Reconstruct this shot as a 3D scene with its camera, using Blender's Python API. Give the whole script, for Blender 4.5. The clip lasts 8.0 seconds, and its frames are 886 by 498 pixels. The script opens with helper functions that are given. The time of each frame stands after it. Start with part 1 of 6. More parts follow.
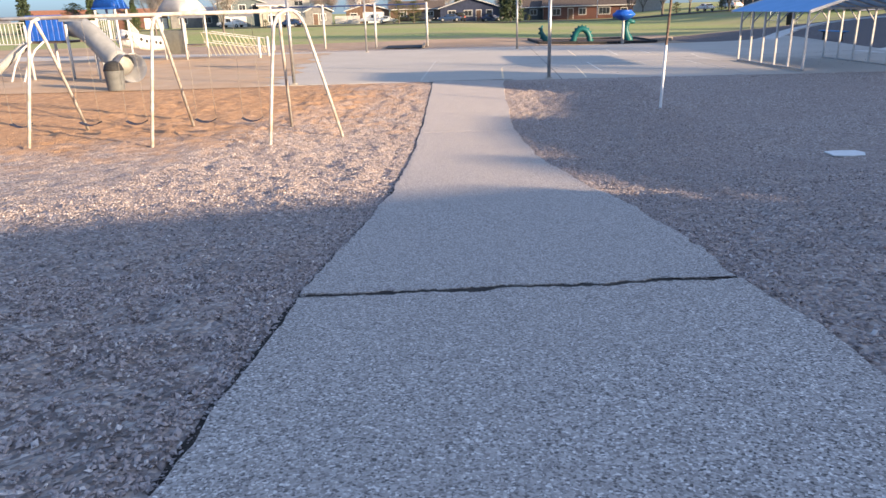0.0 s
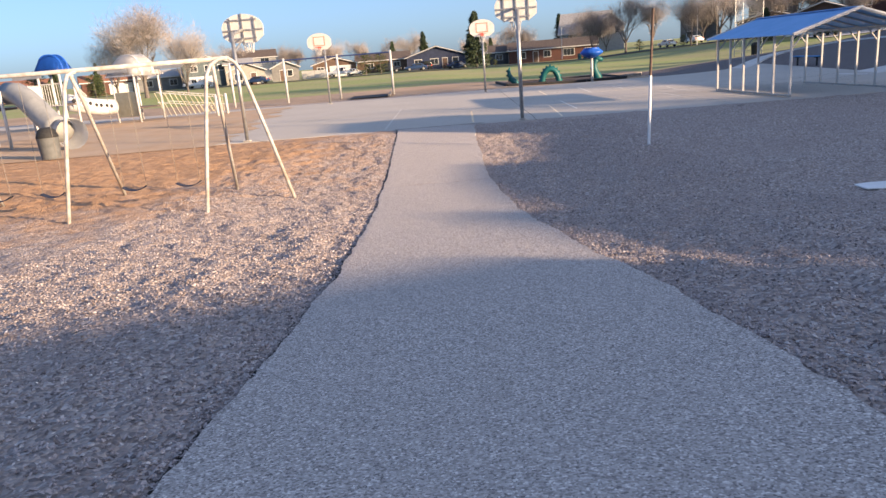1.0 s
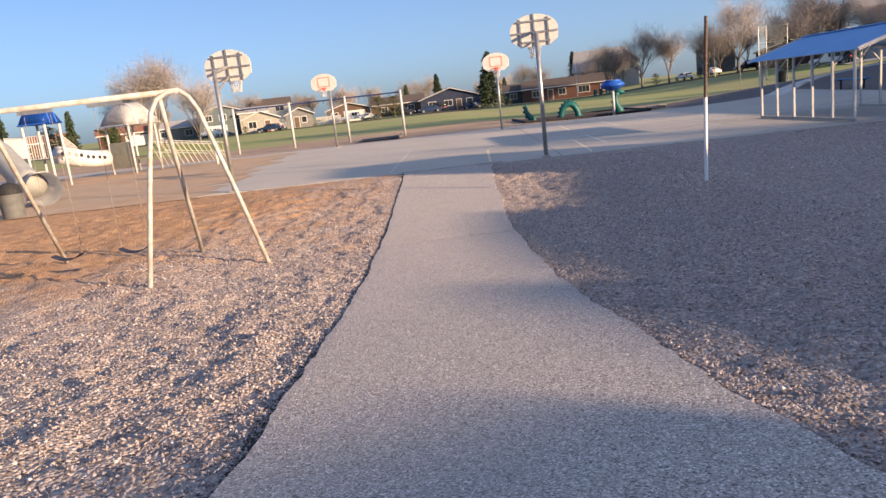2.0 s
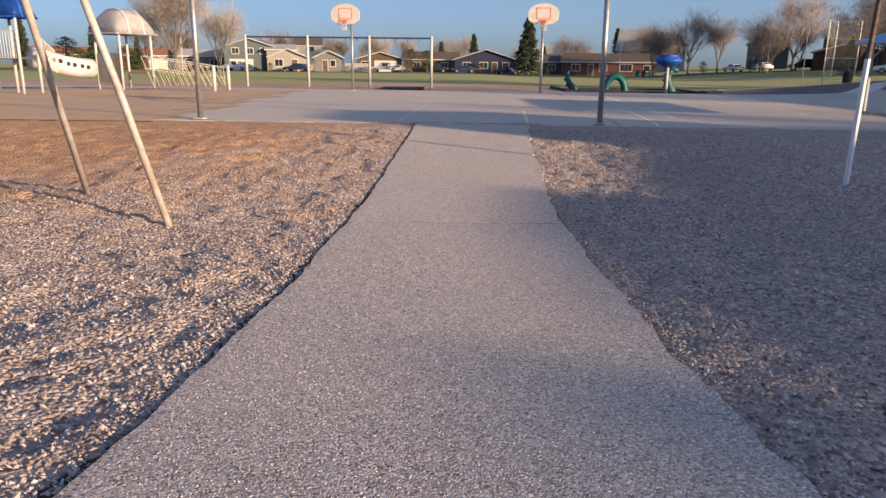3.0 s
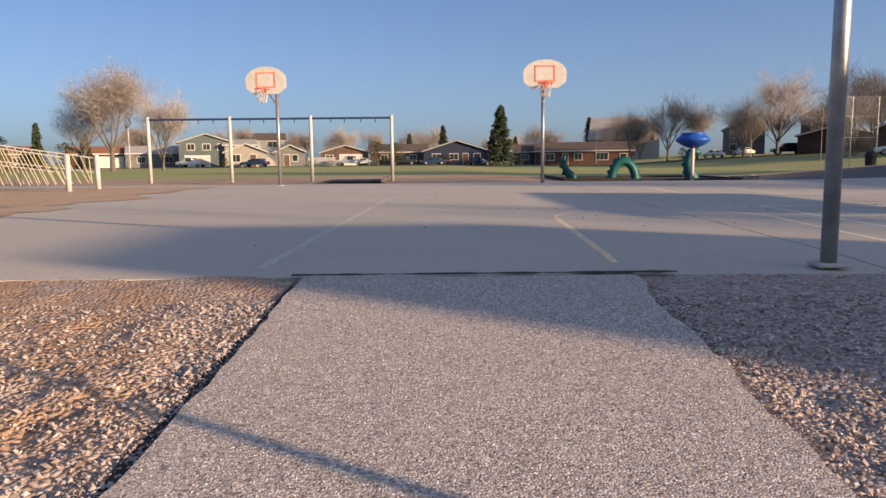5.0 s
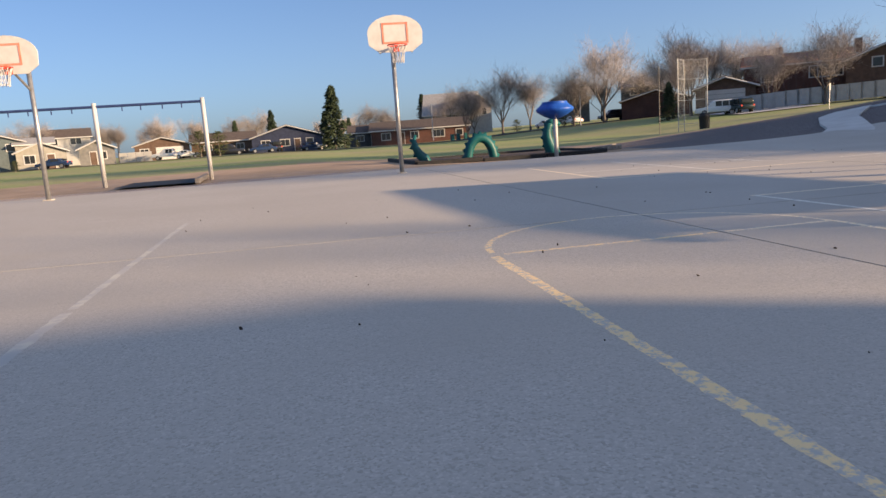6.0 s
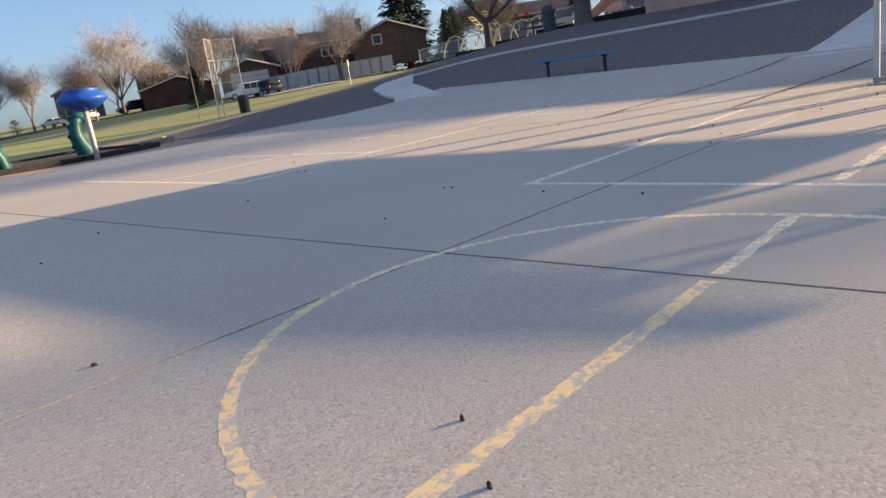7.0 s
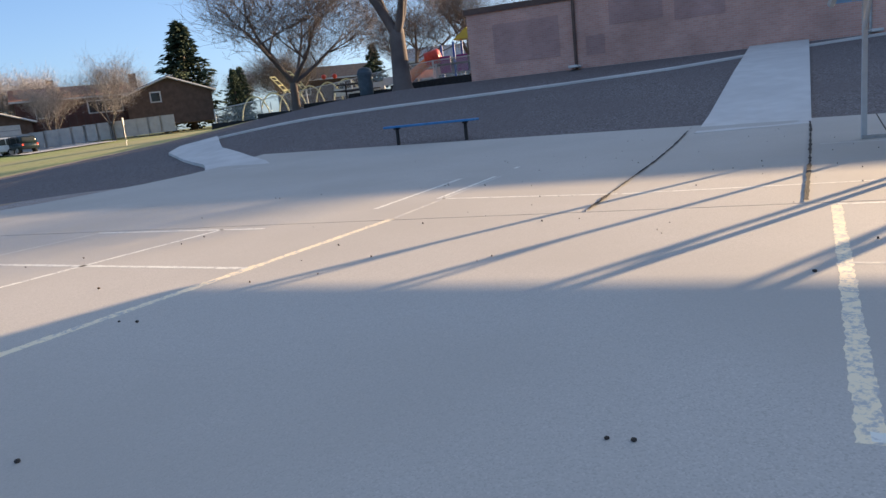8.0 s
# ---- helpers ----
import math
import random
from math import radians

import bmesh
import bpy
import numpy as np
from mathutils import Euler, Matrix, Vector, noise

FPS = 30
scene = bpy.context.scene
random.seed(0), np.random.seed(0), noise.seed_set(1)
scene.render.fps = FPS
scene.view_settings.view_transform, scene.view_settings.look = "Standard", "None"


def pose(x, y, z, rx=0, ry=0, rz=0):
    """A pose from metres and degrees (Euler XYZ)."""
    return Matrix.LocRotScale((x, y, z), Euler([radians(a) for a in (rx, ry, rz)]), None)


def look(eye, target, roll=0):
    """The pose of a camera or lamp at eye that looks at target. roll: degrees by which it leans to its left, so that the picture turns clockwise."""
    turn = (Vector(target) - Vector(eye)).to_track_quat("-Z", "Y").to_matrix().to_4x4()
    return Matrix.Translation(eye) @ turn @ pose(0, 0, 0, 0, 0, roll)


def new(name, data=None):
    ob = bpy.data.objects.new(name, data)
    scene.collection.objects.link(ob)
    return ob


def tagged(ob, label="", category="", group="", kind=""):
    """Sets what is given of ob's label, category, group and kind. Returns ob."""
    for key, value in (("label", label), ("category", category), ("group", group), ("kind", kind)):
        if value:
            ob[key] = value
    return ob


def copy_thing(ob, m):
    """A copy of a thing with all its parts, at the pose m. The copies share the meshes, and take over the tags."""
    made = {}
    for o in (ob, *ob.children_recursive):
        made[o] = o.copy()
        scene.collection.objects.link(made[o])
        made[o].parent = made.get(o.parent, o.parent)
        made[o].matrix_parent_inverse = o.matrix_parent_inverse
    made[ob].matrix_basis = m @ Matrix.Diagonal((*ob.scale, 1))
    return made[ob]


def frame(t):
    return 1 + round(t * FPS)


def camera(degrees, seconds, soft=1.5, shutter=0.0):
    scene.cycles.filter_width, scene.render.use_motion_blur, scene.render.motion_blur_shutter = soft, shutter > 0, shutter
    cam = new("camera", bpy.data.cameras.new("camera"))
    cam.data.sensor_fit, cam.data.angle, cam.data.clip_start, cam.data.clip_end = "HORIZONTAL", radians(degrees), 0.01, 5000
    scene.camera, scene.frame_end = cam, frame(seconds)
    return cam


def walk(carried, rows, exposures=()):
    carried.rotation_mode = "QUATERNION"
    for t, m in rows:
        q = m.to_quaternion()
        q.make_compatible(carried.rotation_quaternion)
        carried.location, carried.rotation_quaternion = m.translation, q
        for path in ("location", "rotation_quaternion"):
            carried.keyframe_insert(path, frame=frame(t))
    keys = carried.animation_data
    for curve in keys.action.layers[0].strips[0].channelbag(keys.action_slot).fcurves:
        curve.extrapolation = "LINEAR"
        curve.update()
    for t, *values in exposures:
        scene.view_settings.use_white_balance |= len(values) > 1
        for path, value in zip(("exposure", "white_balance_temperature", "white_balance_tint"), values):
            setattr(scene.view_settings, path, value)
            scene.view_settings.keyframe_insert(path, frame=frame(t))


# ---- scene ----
cam = camera(63.8, 8.0)

PATH = [
    (0, (0.313, -1.434, 2.249), (0.303, 0.462, 1.612), -1.6),
    (0.5, (0.373, -0.475, 2.129), (0.401, 1.444, 1.566), -2.4),
    (1, (0.481, 0.625, 2.023), (0.534, 2.556, 1.506), -4.6),
    (1.5, (0.577, 1.948, 1.937), (0.649, 3.895, 1.484), -7.8),
    (1.7, (0.621, 2.548, 1.866), (0.652, 4.509, 1.476), -8.2),
    (2.8, (0.856, 6.65, 1.303), (0.847, 8.59, 0.816), -0.3),
    (3, (0.851, 7.544, 1.162), (0.818, 9.481, 0.665), 0.6),
    (3.5, (0.856, 9.786, 0.884), (0.787, 11.726, 0.402), 1.0),
    (4, (0.854, 12.247, 0.81), (0.79, 14.201, 0.389), 0.4),
    (5.3, (0.916, 19.13, 0.842), (1.028, 21.113, 0.612), -1.1),
    (5.5, (0.93, 20.113, 0.877), (1.103, 22.092, 0.644), -1.6),
    (6, (1.035, 22.325, 0.946), (1.51, 24.242, 0.628), -4.1),
    (6.5, (1.403, 24.387, 0.967), (2.497, 26.009, 0.555), -5.7),
    (6.8, (1.693, 25.587, 0.927), (3.054, 26.98, 0.471), -7.2),
    (7, (1.921, 26.33, 0.938), (3.398, 27.588, 0.451), -8.4),
    (7.2, (2.33, 27.16, 0.857), (3.896, 28.306, 0.371), -7.6),
    (7.5, (2.841, 28.166, 0.931), (4.501, 29.183, 0.471), -7.3),
    (7.7, (3.393, 28.829, 0.926), (5.116, 29.762, 0.527), -6.2),
    (8, (4.234, 29.556, 1.062), (6.048, 30.304, 0.673), -6.1),
]
walk(cam, [(t, look(eye, target, roll)) for t, eye, target, roll in PATH], [(0, 1.74, 6500, 6), (1, 1.52, 6700, 9), (1.5, 1.44, 6800, 10), (3, 0.96, 6850, 12), (4, 0.90, 6850, 12), (5.5, 0.95, 7200, 12), (6, 1.16, 6900, 9), (6.5, 1.47, 7150, 9), (7, 1.46, 7200, 7), (7.5, 1.58, 7000, 6), (8, 1.60, 6850, 4.5)])

# ---------------------------------------------------------------- light
SUN_EL, SUN_DIR = 11.5, Vector((-0.845, 0.535, 0)).normalized()   # SUN_DIR: the way that shadows run
world = bpy.data.worlds.new("sky")
scene.world = world
world.use_nodes = True
wn = world.node_tree.nodes
wn.clear()
sky = wn.new("ShaderNodeTexSky")
sky.sky_type, sky.sun_disc = "NISHITA", False
sky.sun_elevation, sky.sun_rotation = radians(SUN_EL), math.atan2(-SUN_DIR.x, -SUN_DIR.y)
sky.air_density, sky.dust_density, sky.ozone_density, sky.altitude = 0.67, 7.6, 3.2, 1600
bg, wo = wn.new("ShaderNodeBackground"), wn.new("ShaderNodeOutputWorld")
bg.inputs["Strength"].default_value = 0.07
world.node_tree.links.new(sky.outputs[0], bg.inputs[0])
# blue veil added to the sky: paler at the horizon, raised overhead to fill shade
tc_, sx, vr = wn.new("ShaderNodeTexCoord"), wn.new("ShaderNodeSeparateXYZ"), wn.new("ShaderNodeValToRGB")
veil, both = wn.new("ShaderNodeBackground"), wn.new("ShaderNodeAddShader")
vr.color_ramp.elements.new(0.3)
for i, (at, col) in enumerate(((0.0, (0.075, 0.098, 0.122)), (0.3, (0.022, 0.050, 0.118)), (1.0, (0.088, 0.103, 0.145)))):
    vr.color_ramp.elements[i].position, vr.color_ramp.elements[i].color = at, (*col, 1)
world.node_tree.links.new(tc_.outputs["Generated"], sx.inputs[0])
world.node_tree.links.new(sx.outputs[2], vr.inputs["Fac"])
world.node_tree.links.new(vr.outputs["Color"], veil.inputs[0])
world.node_tree.links.new(bg.outputs[0], both.inputs[0])
world.node_tree.links.new(veil.outputs[0], both.inputs[1])
world.node_tree.links.new(both.outputs[0], wo.inputs[0])
sun_data = bpy.data.lights.new("sun", "SUN")
sun_data.energy, sun_data.angle, sun_data.color = 4.8, radians(0.55), (1.0, 0.72, 0.47)
sun = new("sun", sun_data)
sun.matrix_world = look((0, 0, 30), Vector((0, 0, 30)) + SUN_DIR * math.cos(radians(SUN_EL)) - Vector((0, 0, math.sin(radians(SUN_EL)))))

# ---------------------------------------------------------------- materials


def mat(name, c1, c2, scale=4.0, rough=0.85, bump=0.0, bscale=60.0, c3=None, scale3=0.35, mix3=0.5, metal=0.0, per=0.0, spec=0.3, detail=5.0, lo=0.35, hi=0.65):
    """Two-scale noise colour (c1 to c2 at scale, blotches of c3 at scale3), fine relief, an object-wise shift per."""
    m = bpy.data.materials.new(name)
    m.use_nodes = True
    nt = m.node_tree
    N, L = nt.nodes, nt.links
    b = N["Principled BSDF"]
    geo = N.new("ShaderNodeNewGeometry")
    n1 = N.new("ShaderNodeTexNoise")
    n1.inputs["Scale"].default_value, n1.inputs["Detail"].default_value = scale, detail
    L.new(geo.outputs["Position"], n1.inputs["Vector"])
    r = N.new("ShaderNodeValToRGB")
    r.color_ramp.elements[0].position, r.color_ramp.elements[1].position = lo, hi
    r.color_ramp.elements[0].color, r.color_ramp.elements[1].color = (*c1, 1), (*c2, 1)
    L.new(n1.outputs["Fac"], r.inputs["Fac"])
    col = r.outputs["Color"]
    if c3:
        n3 = N.new("ShaderNodeTexNoise")
        n3.inputs["Scale"].default_value, n3.inputs["Detail"].default_value = scale3, 4.0
        L.new(geo.outputs["Position"], n3.inputs["Vector"])
        mr = N.new("ShaderNodeMapRange")
        mr.inputs["From Min"].default_value, mr.inputs["From Max"].default_value = 0.42, 0.66
        mr.inputs["To Max"].default_value = mix3
        L.new(n3.outputs["Fac"], mr.inputs["Value"])
        mx = N.new("ShaderNodeMix")
        mx.data_type = "RGBA"
        L.new(mr.outputs[0], mx.inputs["Factor"])
        L.new(col, mx.inputs[6])
        mx.inputs[7].default_value = (*c3, 1)
        col = mx.outputs[2]
    if per:
        oi = N.new("ShaderNodeObjectInfo")
        m2 = N.new("ShaderNodeMapRange")
        m2.inputs["To Min"].default_value, m2.inputs["To Max"].default_value = 1 - per, 1 + per
        L.new(oi.outputs["Random"], m2.inputs["Value"])
        hs = N.new("ShaderNodeHueSaturation")
        L.new(m2.outputs[0], hs.inputs["Value"])
        L.new(col, hs.inputs["Color"])
        col = hs.outputs["Color"]
    L.new(col, b.inputs["Base Color"])
    b.inputs["Roughness"].default_value, b.inputs["Metallic"].default_value = rough, metal
    b.inputs["Specular IOR Level"].default_value = spec
    if bump:
        nb = N.new("ShaderNodeTexNoise")
        nb.inputs["Scale"].default_value, nb.inputs["Detail"].default_value = bscale, 4.0
        L.new(geo.outputs["Position"], nb.inputs["Vector"])
        bp = N.new("ShaderNodeBump")
        bp.inputs["Strength"].default_value, bp.inputs["Distance"].default_value = min(1.0, bump), 0.02
        L.new(nb.outputs["Fac"], bp.inputs["Height"])
        L.new(bp.outputs[0], b.inputs["Normal"])
    return m


def pebbly(name, cols, scale, blot, blot_scale, bump=0.8, dist=0.012, blot_mix=0.6):
    """Ground of small stones or chips: cells of a few colours, relief between them, and broad patches of colour blot."""
    m = bpy.data.materials.new(name)
    m.use_nodes = True
    N, L = m.node_tree.nodes, m.node_tree.links
    b = N["Principled BSDF"]
    geo = N.new("ShaderNodeNewGeometry")
    v = N.new("ShaderNodeTexVoronoi")
    v.inputs["Scale"].default_value = scale
    L.new(geo.outputs["Position"], v.inputs["Vector"])
    sep = N.new("ShaderNodeSeparateColor")
    L.new(v.outputs["Color"], sep.inputs[0])
    r = N.new("ShaderNodeValToRGB")
    r.color_ramp.interpolation = "LINEAR"
    while len(r.color_ramp.elements) < len(cols):
        r.color_ramp.elements.new(0.5)
    for i, c in enumerate(cols):
        r.color_ramp.elements[i].position = i / (len(cols) - 1)
        r.color_ramp.elements[i].color = (*c, 1)
    L.new(sep.outputs[0], r.inputs["Fac"])
    n3 = N.new("ShaderNodeTexNoise")
    n3.inputs["Scale"].default_value, n3.inputs["Detail"].default_value = blot_scale, 6.0
    L.new(geo.outputs["Position"], n3.inputs["Vector"])
    mr = N.new("ShaderNodeMapRange")
    mr.inputs["From Min"].default_value, mr.inputs["From Max"].default_value = 0.38, 0.64
    mr.inputs["To Max"].default_value = blot_mix
    L.new(n3.outputs["Fac"], mr.inputs["Value"])
    mx = N.new("ShaderNodeMix")
    mx.data_type = "RGBA"
    L.new(mr.outputs[0], mx.inputs["Factor"])
    L.new(r.outputs["Color"], mx.inputs[6])
    mx.inputs[7].default_value = (*blot, 1)
    L.new(mx.outputs[2], b.inputs["Base Color"])
    b.inputs["Roughness"].default_value, b.inputs["Specular IOR Level"].default_value = 0.9, 0.2
    bp = N.new("ShaderNodeBump")
    bp.inputs["Strength"].default_value, bp.inputs["Distance"].default_value = bump, dist
    bp.invert = True
    L.new(v.outputs["Distance"], bp.inputs["Height"])
    L.new(bp.outputs[0], b.inputs["Normal"])
    return m


def worn_paint(name, c, scale=9.0, keep=0.5):
    """Line paint rubbed through in flakes to the concrete below."""
    m = bpy.data.materials.new(name)
    m.use_nodes = True
    N, L = m.node_tree.nodes, m.node_tree.links
    b = N["Principled BSDF"]
    geo = N.new("ShaderNodeNewGeometry")
    n = N.new("ShaderNodeTexNoise")
    n.inputs["Scale"].default_value, n.inputs["Detail"].default_value, n.inputs["Roughness"].default_value = scale, 8.0, 0.7
    L.new(geo.outputs["Position"], n.inputs["Vector"])
    mr = N.new("ShaderNodeMapRange")
    mr.inputs["From Min"].default_value, mr.inputs["From Max"].default_value = keep - 0.05, keep + 0.05
    L.new(n.outputs["Fac"], mr.inputs["Value"])
    mx = N.new("ShaderNodeMix")
    mx.data_type = "RGBA"
    mx.inputs[6].default_value, mx.inputs[7].default_value = (*c, 1), (0.49, 0.46, 0.42, 1)
    L.new(mr.outputs[0], mx.inputs["Factor"])
    L.new(mx.outputs[2], b.inputs["Base Color"])
    b.inputs["Roughness"].default_value = 0.8
    return m


def bark_bed():
    """Grey-pink wood chips, and orange-brown trampled bark and sand round the swings."""
    m = pebbly("wood_chip_gravel", [(0.15, 0.125, 0.115), (0.34, 0.27, 0.235), (0.50, 0.42, 0.37), (0.24, 0.205, 0.195), (0.66, 0.58, 0.53)], 38, (0.33, 0.265, 0.235), 0.5, 1.0, 0.02, 0.35)
    N, L = m.node_tree.nodes, m.node_tree.links
    b = N["Principled BSDF"]
    old = b.inputs["Base Color"].links[0].from_socket
    geo = N.new("ShaderNodeNewGeometry")
    sub, div, ln = N.new("ShaderNodeVectorMath"), N.new("ShaderNodeVectorMath"), N.new("ShaderNodeVectorMath")
    sub.operation, div.operation, ln.operation = "SUBTRACT", "DIVIDE", "LENGTH"
    L.new(geo.outputs["Position"], sub.inputs[0])
    sub.inputs[1].default_value, div.inputs[1].default_value = (-11.5, 20.5, 0), (11.5, 10.0, 6)
    L.new(sub.outputs[0], div.inputs[0])
    L.new(div.outputs[0], ln.inputs[0])
    n = N.new("ShaderNodeTexNoise")
    n.inputs["Scale"].default_value, n.inputs["Detail"].default_value = 1.6, 8
    L.new(geo.outputs["Position"], n.inputs["Vector"])
    add = N.new("ShaderNodeMath")
    add.operation = "MULTIPLY_ADD"
    L.new(n.outputs["Fac"], add.inputs[0])
    add.inputs[1].default_value = 0.9
    L.new(ln.outputs["Value"], add.inputs[2])
    mr = N.new("ShaderNodeMapRange")
    mr.inputs["From Min"].default_value, mr.inputs["From Max"].default_value, mr.inputs["To Min"].default_value, mr.inputs["To Max"].default_value = 1.15, 1.55, 0.92, 0.0
    L.new(add.outputs[0], mr.inputs["Value"])
    n2 = N.new("ShaderNodeTexNoise")
    n2.inputs["Scale"].default_value, n2.inputs["Detail"].default_value = 7, 8
    L.new(geo.outputs["Position"], n2.inputs["Vector"])
    r = N.new("ShaderNodeValToRGB")
    r.color_ramp.elements[0].position, r.color_ramp.elements[1].position = 0.3, 0.7
    r.color_ramp.elements[0].color, r.color_ramp.elements[1].color = (0.34, 0.19, 0.10, 1), (0.52, 0.32, 0.18, 1)
    L.new(n2.outputs["Fac"], r.inputs["Fac"])
    mx = N.new("ShaderNodeMix")
    mx.data_type = "RGBA"
    L.new(mr.outputs[0], mx.inputs["Factor"])
    L.new(old, mx.inputs[6])
    L.new(r.outputs["Color"], mx.inputs[7])
    L.new(mx.outputs[2], b.inputs["Base Color"])
    return m


M_GRAVEL = bark_bed()
M_PATH = pebbly("exposed_aggregate", [(0.09, 0.08, 0.075), (0.36, 0.315, 0.285), (0.56, 0.50, 0.46), (0.27, 0.235, 0.215), (0.88, 0.82, 0.76)], 115, (0.42, 0.37, 0.335), 0.45, 0.6, 0.004, 0.28)
M_GRAVEL2 = pebbly("dark_fine_gravel", [(0.06, 0.05, 0.048), (0.15, 0.125, 0.12), (0.21, 0.18, 0.17), (0.11, 0.095, 0.09), (0.30, 0.27, 0.26)], 34, (0.15, 0.125, 0.12), 0.5)
M_CONC = pebbly("court_concrete", [(0.41, 0.375, 0.33), (0.465, 0.425, 0.375), (0.49, 0.45, 0.40), (0.475, 0.435, 0.385), (0.545, 0.50, 0.445)], 150, (0.425, 0.385, 0.335), 0.45, bump=0.1, dist=0.003, blot_mix=0.7)
M_CONCR = pebbly("scaled_court_concrete", [(0.36, 0.33, 0.29), (0.455, 0.415, 0.365), (0.49, 0.45, 0.40), (0.475, 0.435, 0.385), (0.575, 0.53, 0.475)], 105, (0.43, 0.39, 0.34), 0.45, bump=0.15, dist=0.005, blot_mix=0.65)
M_WALK = mat("walk_concrete", (0.56, 0.53, 0.49), (0.64, 0.61, 0.57), 2.0, 0.85, 0.15, 120, (0.50, 0.47, 0.44), 0.4, 0.6)
M_GRASS = mat("winter_grass", (0.20, 0.245, 0.07), (0.33, 0.355, 0.13), 3.0, 0.95, 0.25, 25, (0.36, 0.30, 0.16), 0.06, 0.8)
M_DIRT = mat("bare_dirt", (0.38, 0.26, 0.17), (0.46, 0.33, 0.23), 1.5, 0.95, 0.4, 40, (0.28, 0.20, 0.13), 0.15, 0.6)
M_ASPH = mat("asphalt", (0.045, 0.045, 0.047), (0.07, 0.07, 0.07), 6, 0.9, 0.3, 80)
M_EARTH_SHADE = mat("dark_soil_edge_shade", (0.03, 0.025, 0.022), (0.065, 0.053, 0.045), 20, 0.95, 0.8, 60)
M_WHITE = mat("white_enamel", (0.38, 0.37, 0.35), (0.48, 0.47, 0.45), 14, 0.5, 0.1, 60, (0.26, 0.18, 0.12), 5, 0.6)
M_WPOST = mat("white_post_paint", (0.44, 0.435, 0.425), (0.51, 0.505, 0.495), 6, 0.45, 0.05, 50)
M_BRIGHT = mat("fresh_white_paint", (0.74, 0.73, 0.71), (0.80, 0.79, 0.77), 9, 0.5, 0.1, 40)
M_GALV = mat("galvanised_steel", (0.30, 0.30, 0.30), (0.42, 0.42, 0.41), 8, 0.42, 0.05, 60, metal=0.7)
M_BLUE = mat("blue_enamel", (0.012, 0.075, 0.36), (0.018, 0.10, 0.44), 5, 0.4, 0.05, 60)
M_BENCH = mat("bench_blue_paint", (0.035, 0.17, 0.36), (0.05, 0.21, 0.43), 6, 0.5, 0.05, 60)
M_CHAIN = mat("dull_chain", (0.12, 0.11, 0.10), (0.2, 0.18, 0.16), 20, 0.6, metal=0.5)
M_NAVY = mat("navy_paint", (0.02, 0.035, 0.10), (0.03, 0.05, 0.14), 5, 0.5)
M_ROOFBLUE = mat("blue_metal_roof", (0.15, 0.35, 0.63), (0.19, 0.40, 0.70), 1.5, 0.4, 0.0, 60)
M_BOARD = mat("fan_backboard_white", (0.50, 0.485, 0.45), (0.57, 0.555, 0.52), 5, 0.5, 0.05, 60)
M_RED = mat("red_enamel", (0.55, 0.05, 0.03), (0.65, 0.08, 0.05), 8, 0.45)
M_NET = mat("old_net_cord", (0.42, 0.40, 0.37), (0.55, 0.53, 0.50), 30, 0.9)
M_BLACK = mat("black_rubber", (0.015, 0.015, 0.016), (0.03, 0.03, 0.03), 20, 0.7)
M_YELLOW = worn_paint("yellow_line_paint", (0.88, 0.65, 0.34), 22, 0.52)
M_WLINE = worn_paint("white_line_paint", (0.76, 0.73, 0.64), 14, 0.57)
M_PALEY = worn_paint("pale_yellow_line_paint", (0.88, 0.73, 0.50), 22, 0.54)
M_FAINT = worn_paint("faint_line_paint", (0.60, 0.56, 0.47), 5, 0.47)

# ---------------------------------------------------------------- mesh helpers


def link(name, bm, material, parent=None, label="", smooth=False):
    me = bpy.data.meshes.new(name)
    bm.to_mesh(me)
    bm.free()
    if smooth:
        for p in me.polygons:
            p.use_smooth = True
    for m in (material if isinstance(material, (list, tuple)) else [material]):
        me.materials.append(m)
    ob = new(name, me)
    ob.parent = parent
    if label:
        ob["label"] = label
    return ob


def part(name, bm, material, parent, label="", smooth=False):
    return link(name, bm, material, parent, label, smooth)


def thing(name, label, category, group="", at=None):
    e = new(name)
    tagged(e, label, category, group)
    e.empty_display_size = 0.3
    if at is not None:
        e.matrix_basis = at
    return e


def box(bm, c, s, rz=0.0, bevel=0.0, m=None):
    r = bmesh.ops.create_cube(bm, size=1.0, matrix=(m or Matrix.Identity(4)) @ Matrix.LocRotScale(c, Euler((0, 0, radians(rz))), s))
    if bevel:
        es = list({e for v in r["verts"] for e in v.link_edges})
        bmesh.ops.bevel(bm, geom=es, offset=bevel, segments=1, affect="EDGES", profile=0.5)
    return r


def tube(bm, pts, radii, seg=10, cap=True):
    """A round bar along a line of points."""
    pts = [Vector(p) for p in pts]
    if not isinstance(radii, (list, tuple)):
        radii = [radii] * len(pts)
    rings, ref = [], None
    for i, p in enumerate(pts):
        d = (pts[min(i + 1, len(pts) - 1)] - pts[max(i - 1, 0)]).normalized()
        if ref is None:
            ref = Vector((1, 0, 0)) if abs(d.x) < 0.9 else Vector((0, 1, 0))
        a = (ref - d * ref.dot(d)).normalized()
        ref = a
        b = d.cross(a)
        rings.append([bm.verts.new(p + (a * math.cos(2 * math.pi * k / seg) + b * math.sin(2 * math.pi * k / seg)) * radii[i]) for k in range(seg)])
    for r0, r1 in zip(rings, rings[1:]):
        for k in range(seg):
            bm.faces.new((r0[k], r0[(k + 1) % seg], r1[(k + 1) % seg], r1[k]))
    if cap:
        bm.faces.new(rings[0][::-1])
        bm.faces.new(rings[-1])
    return bm


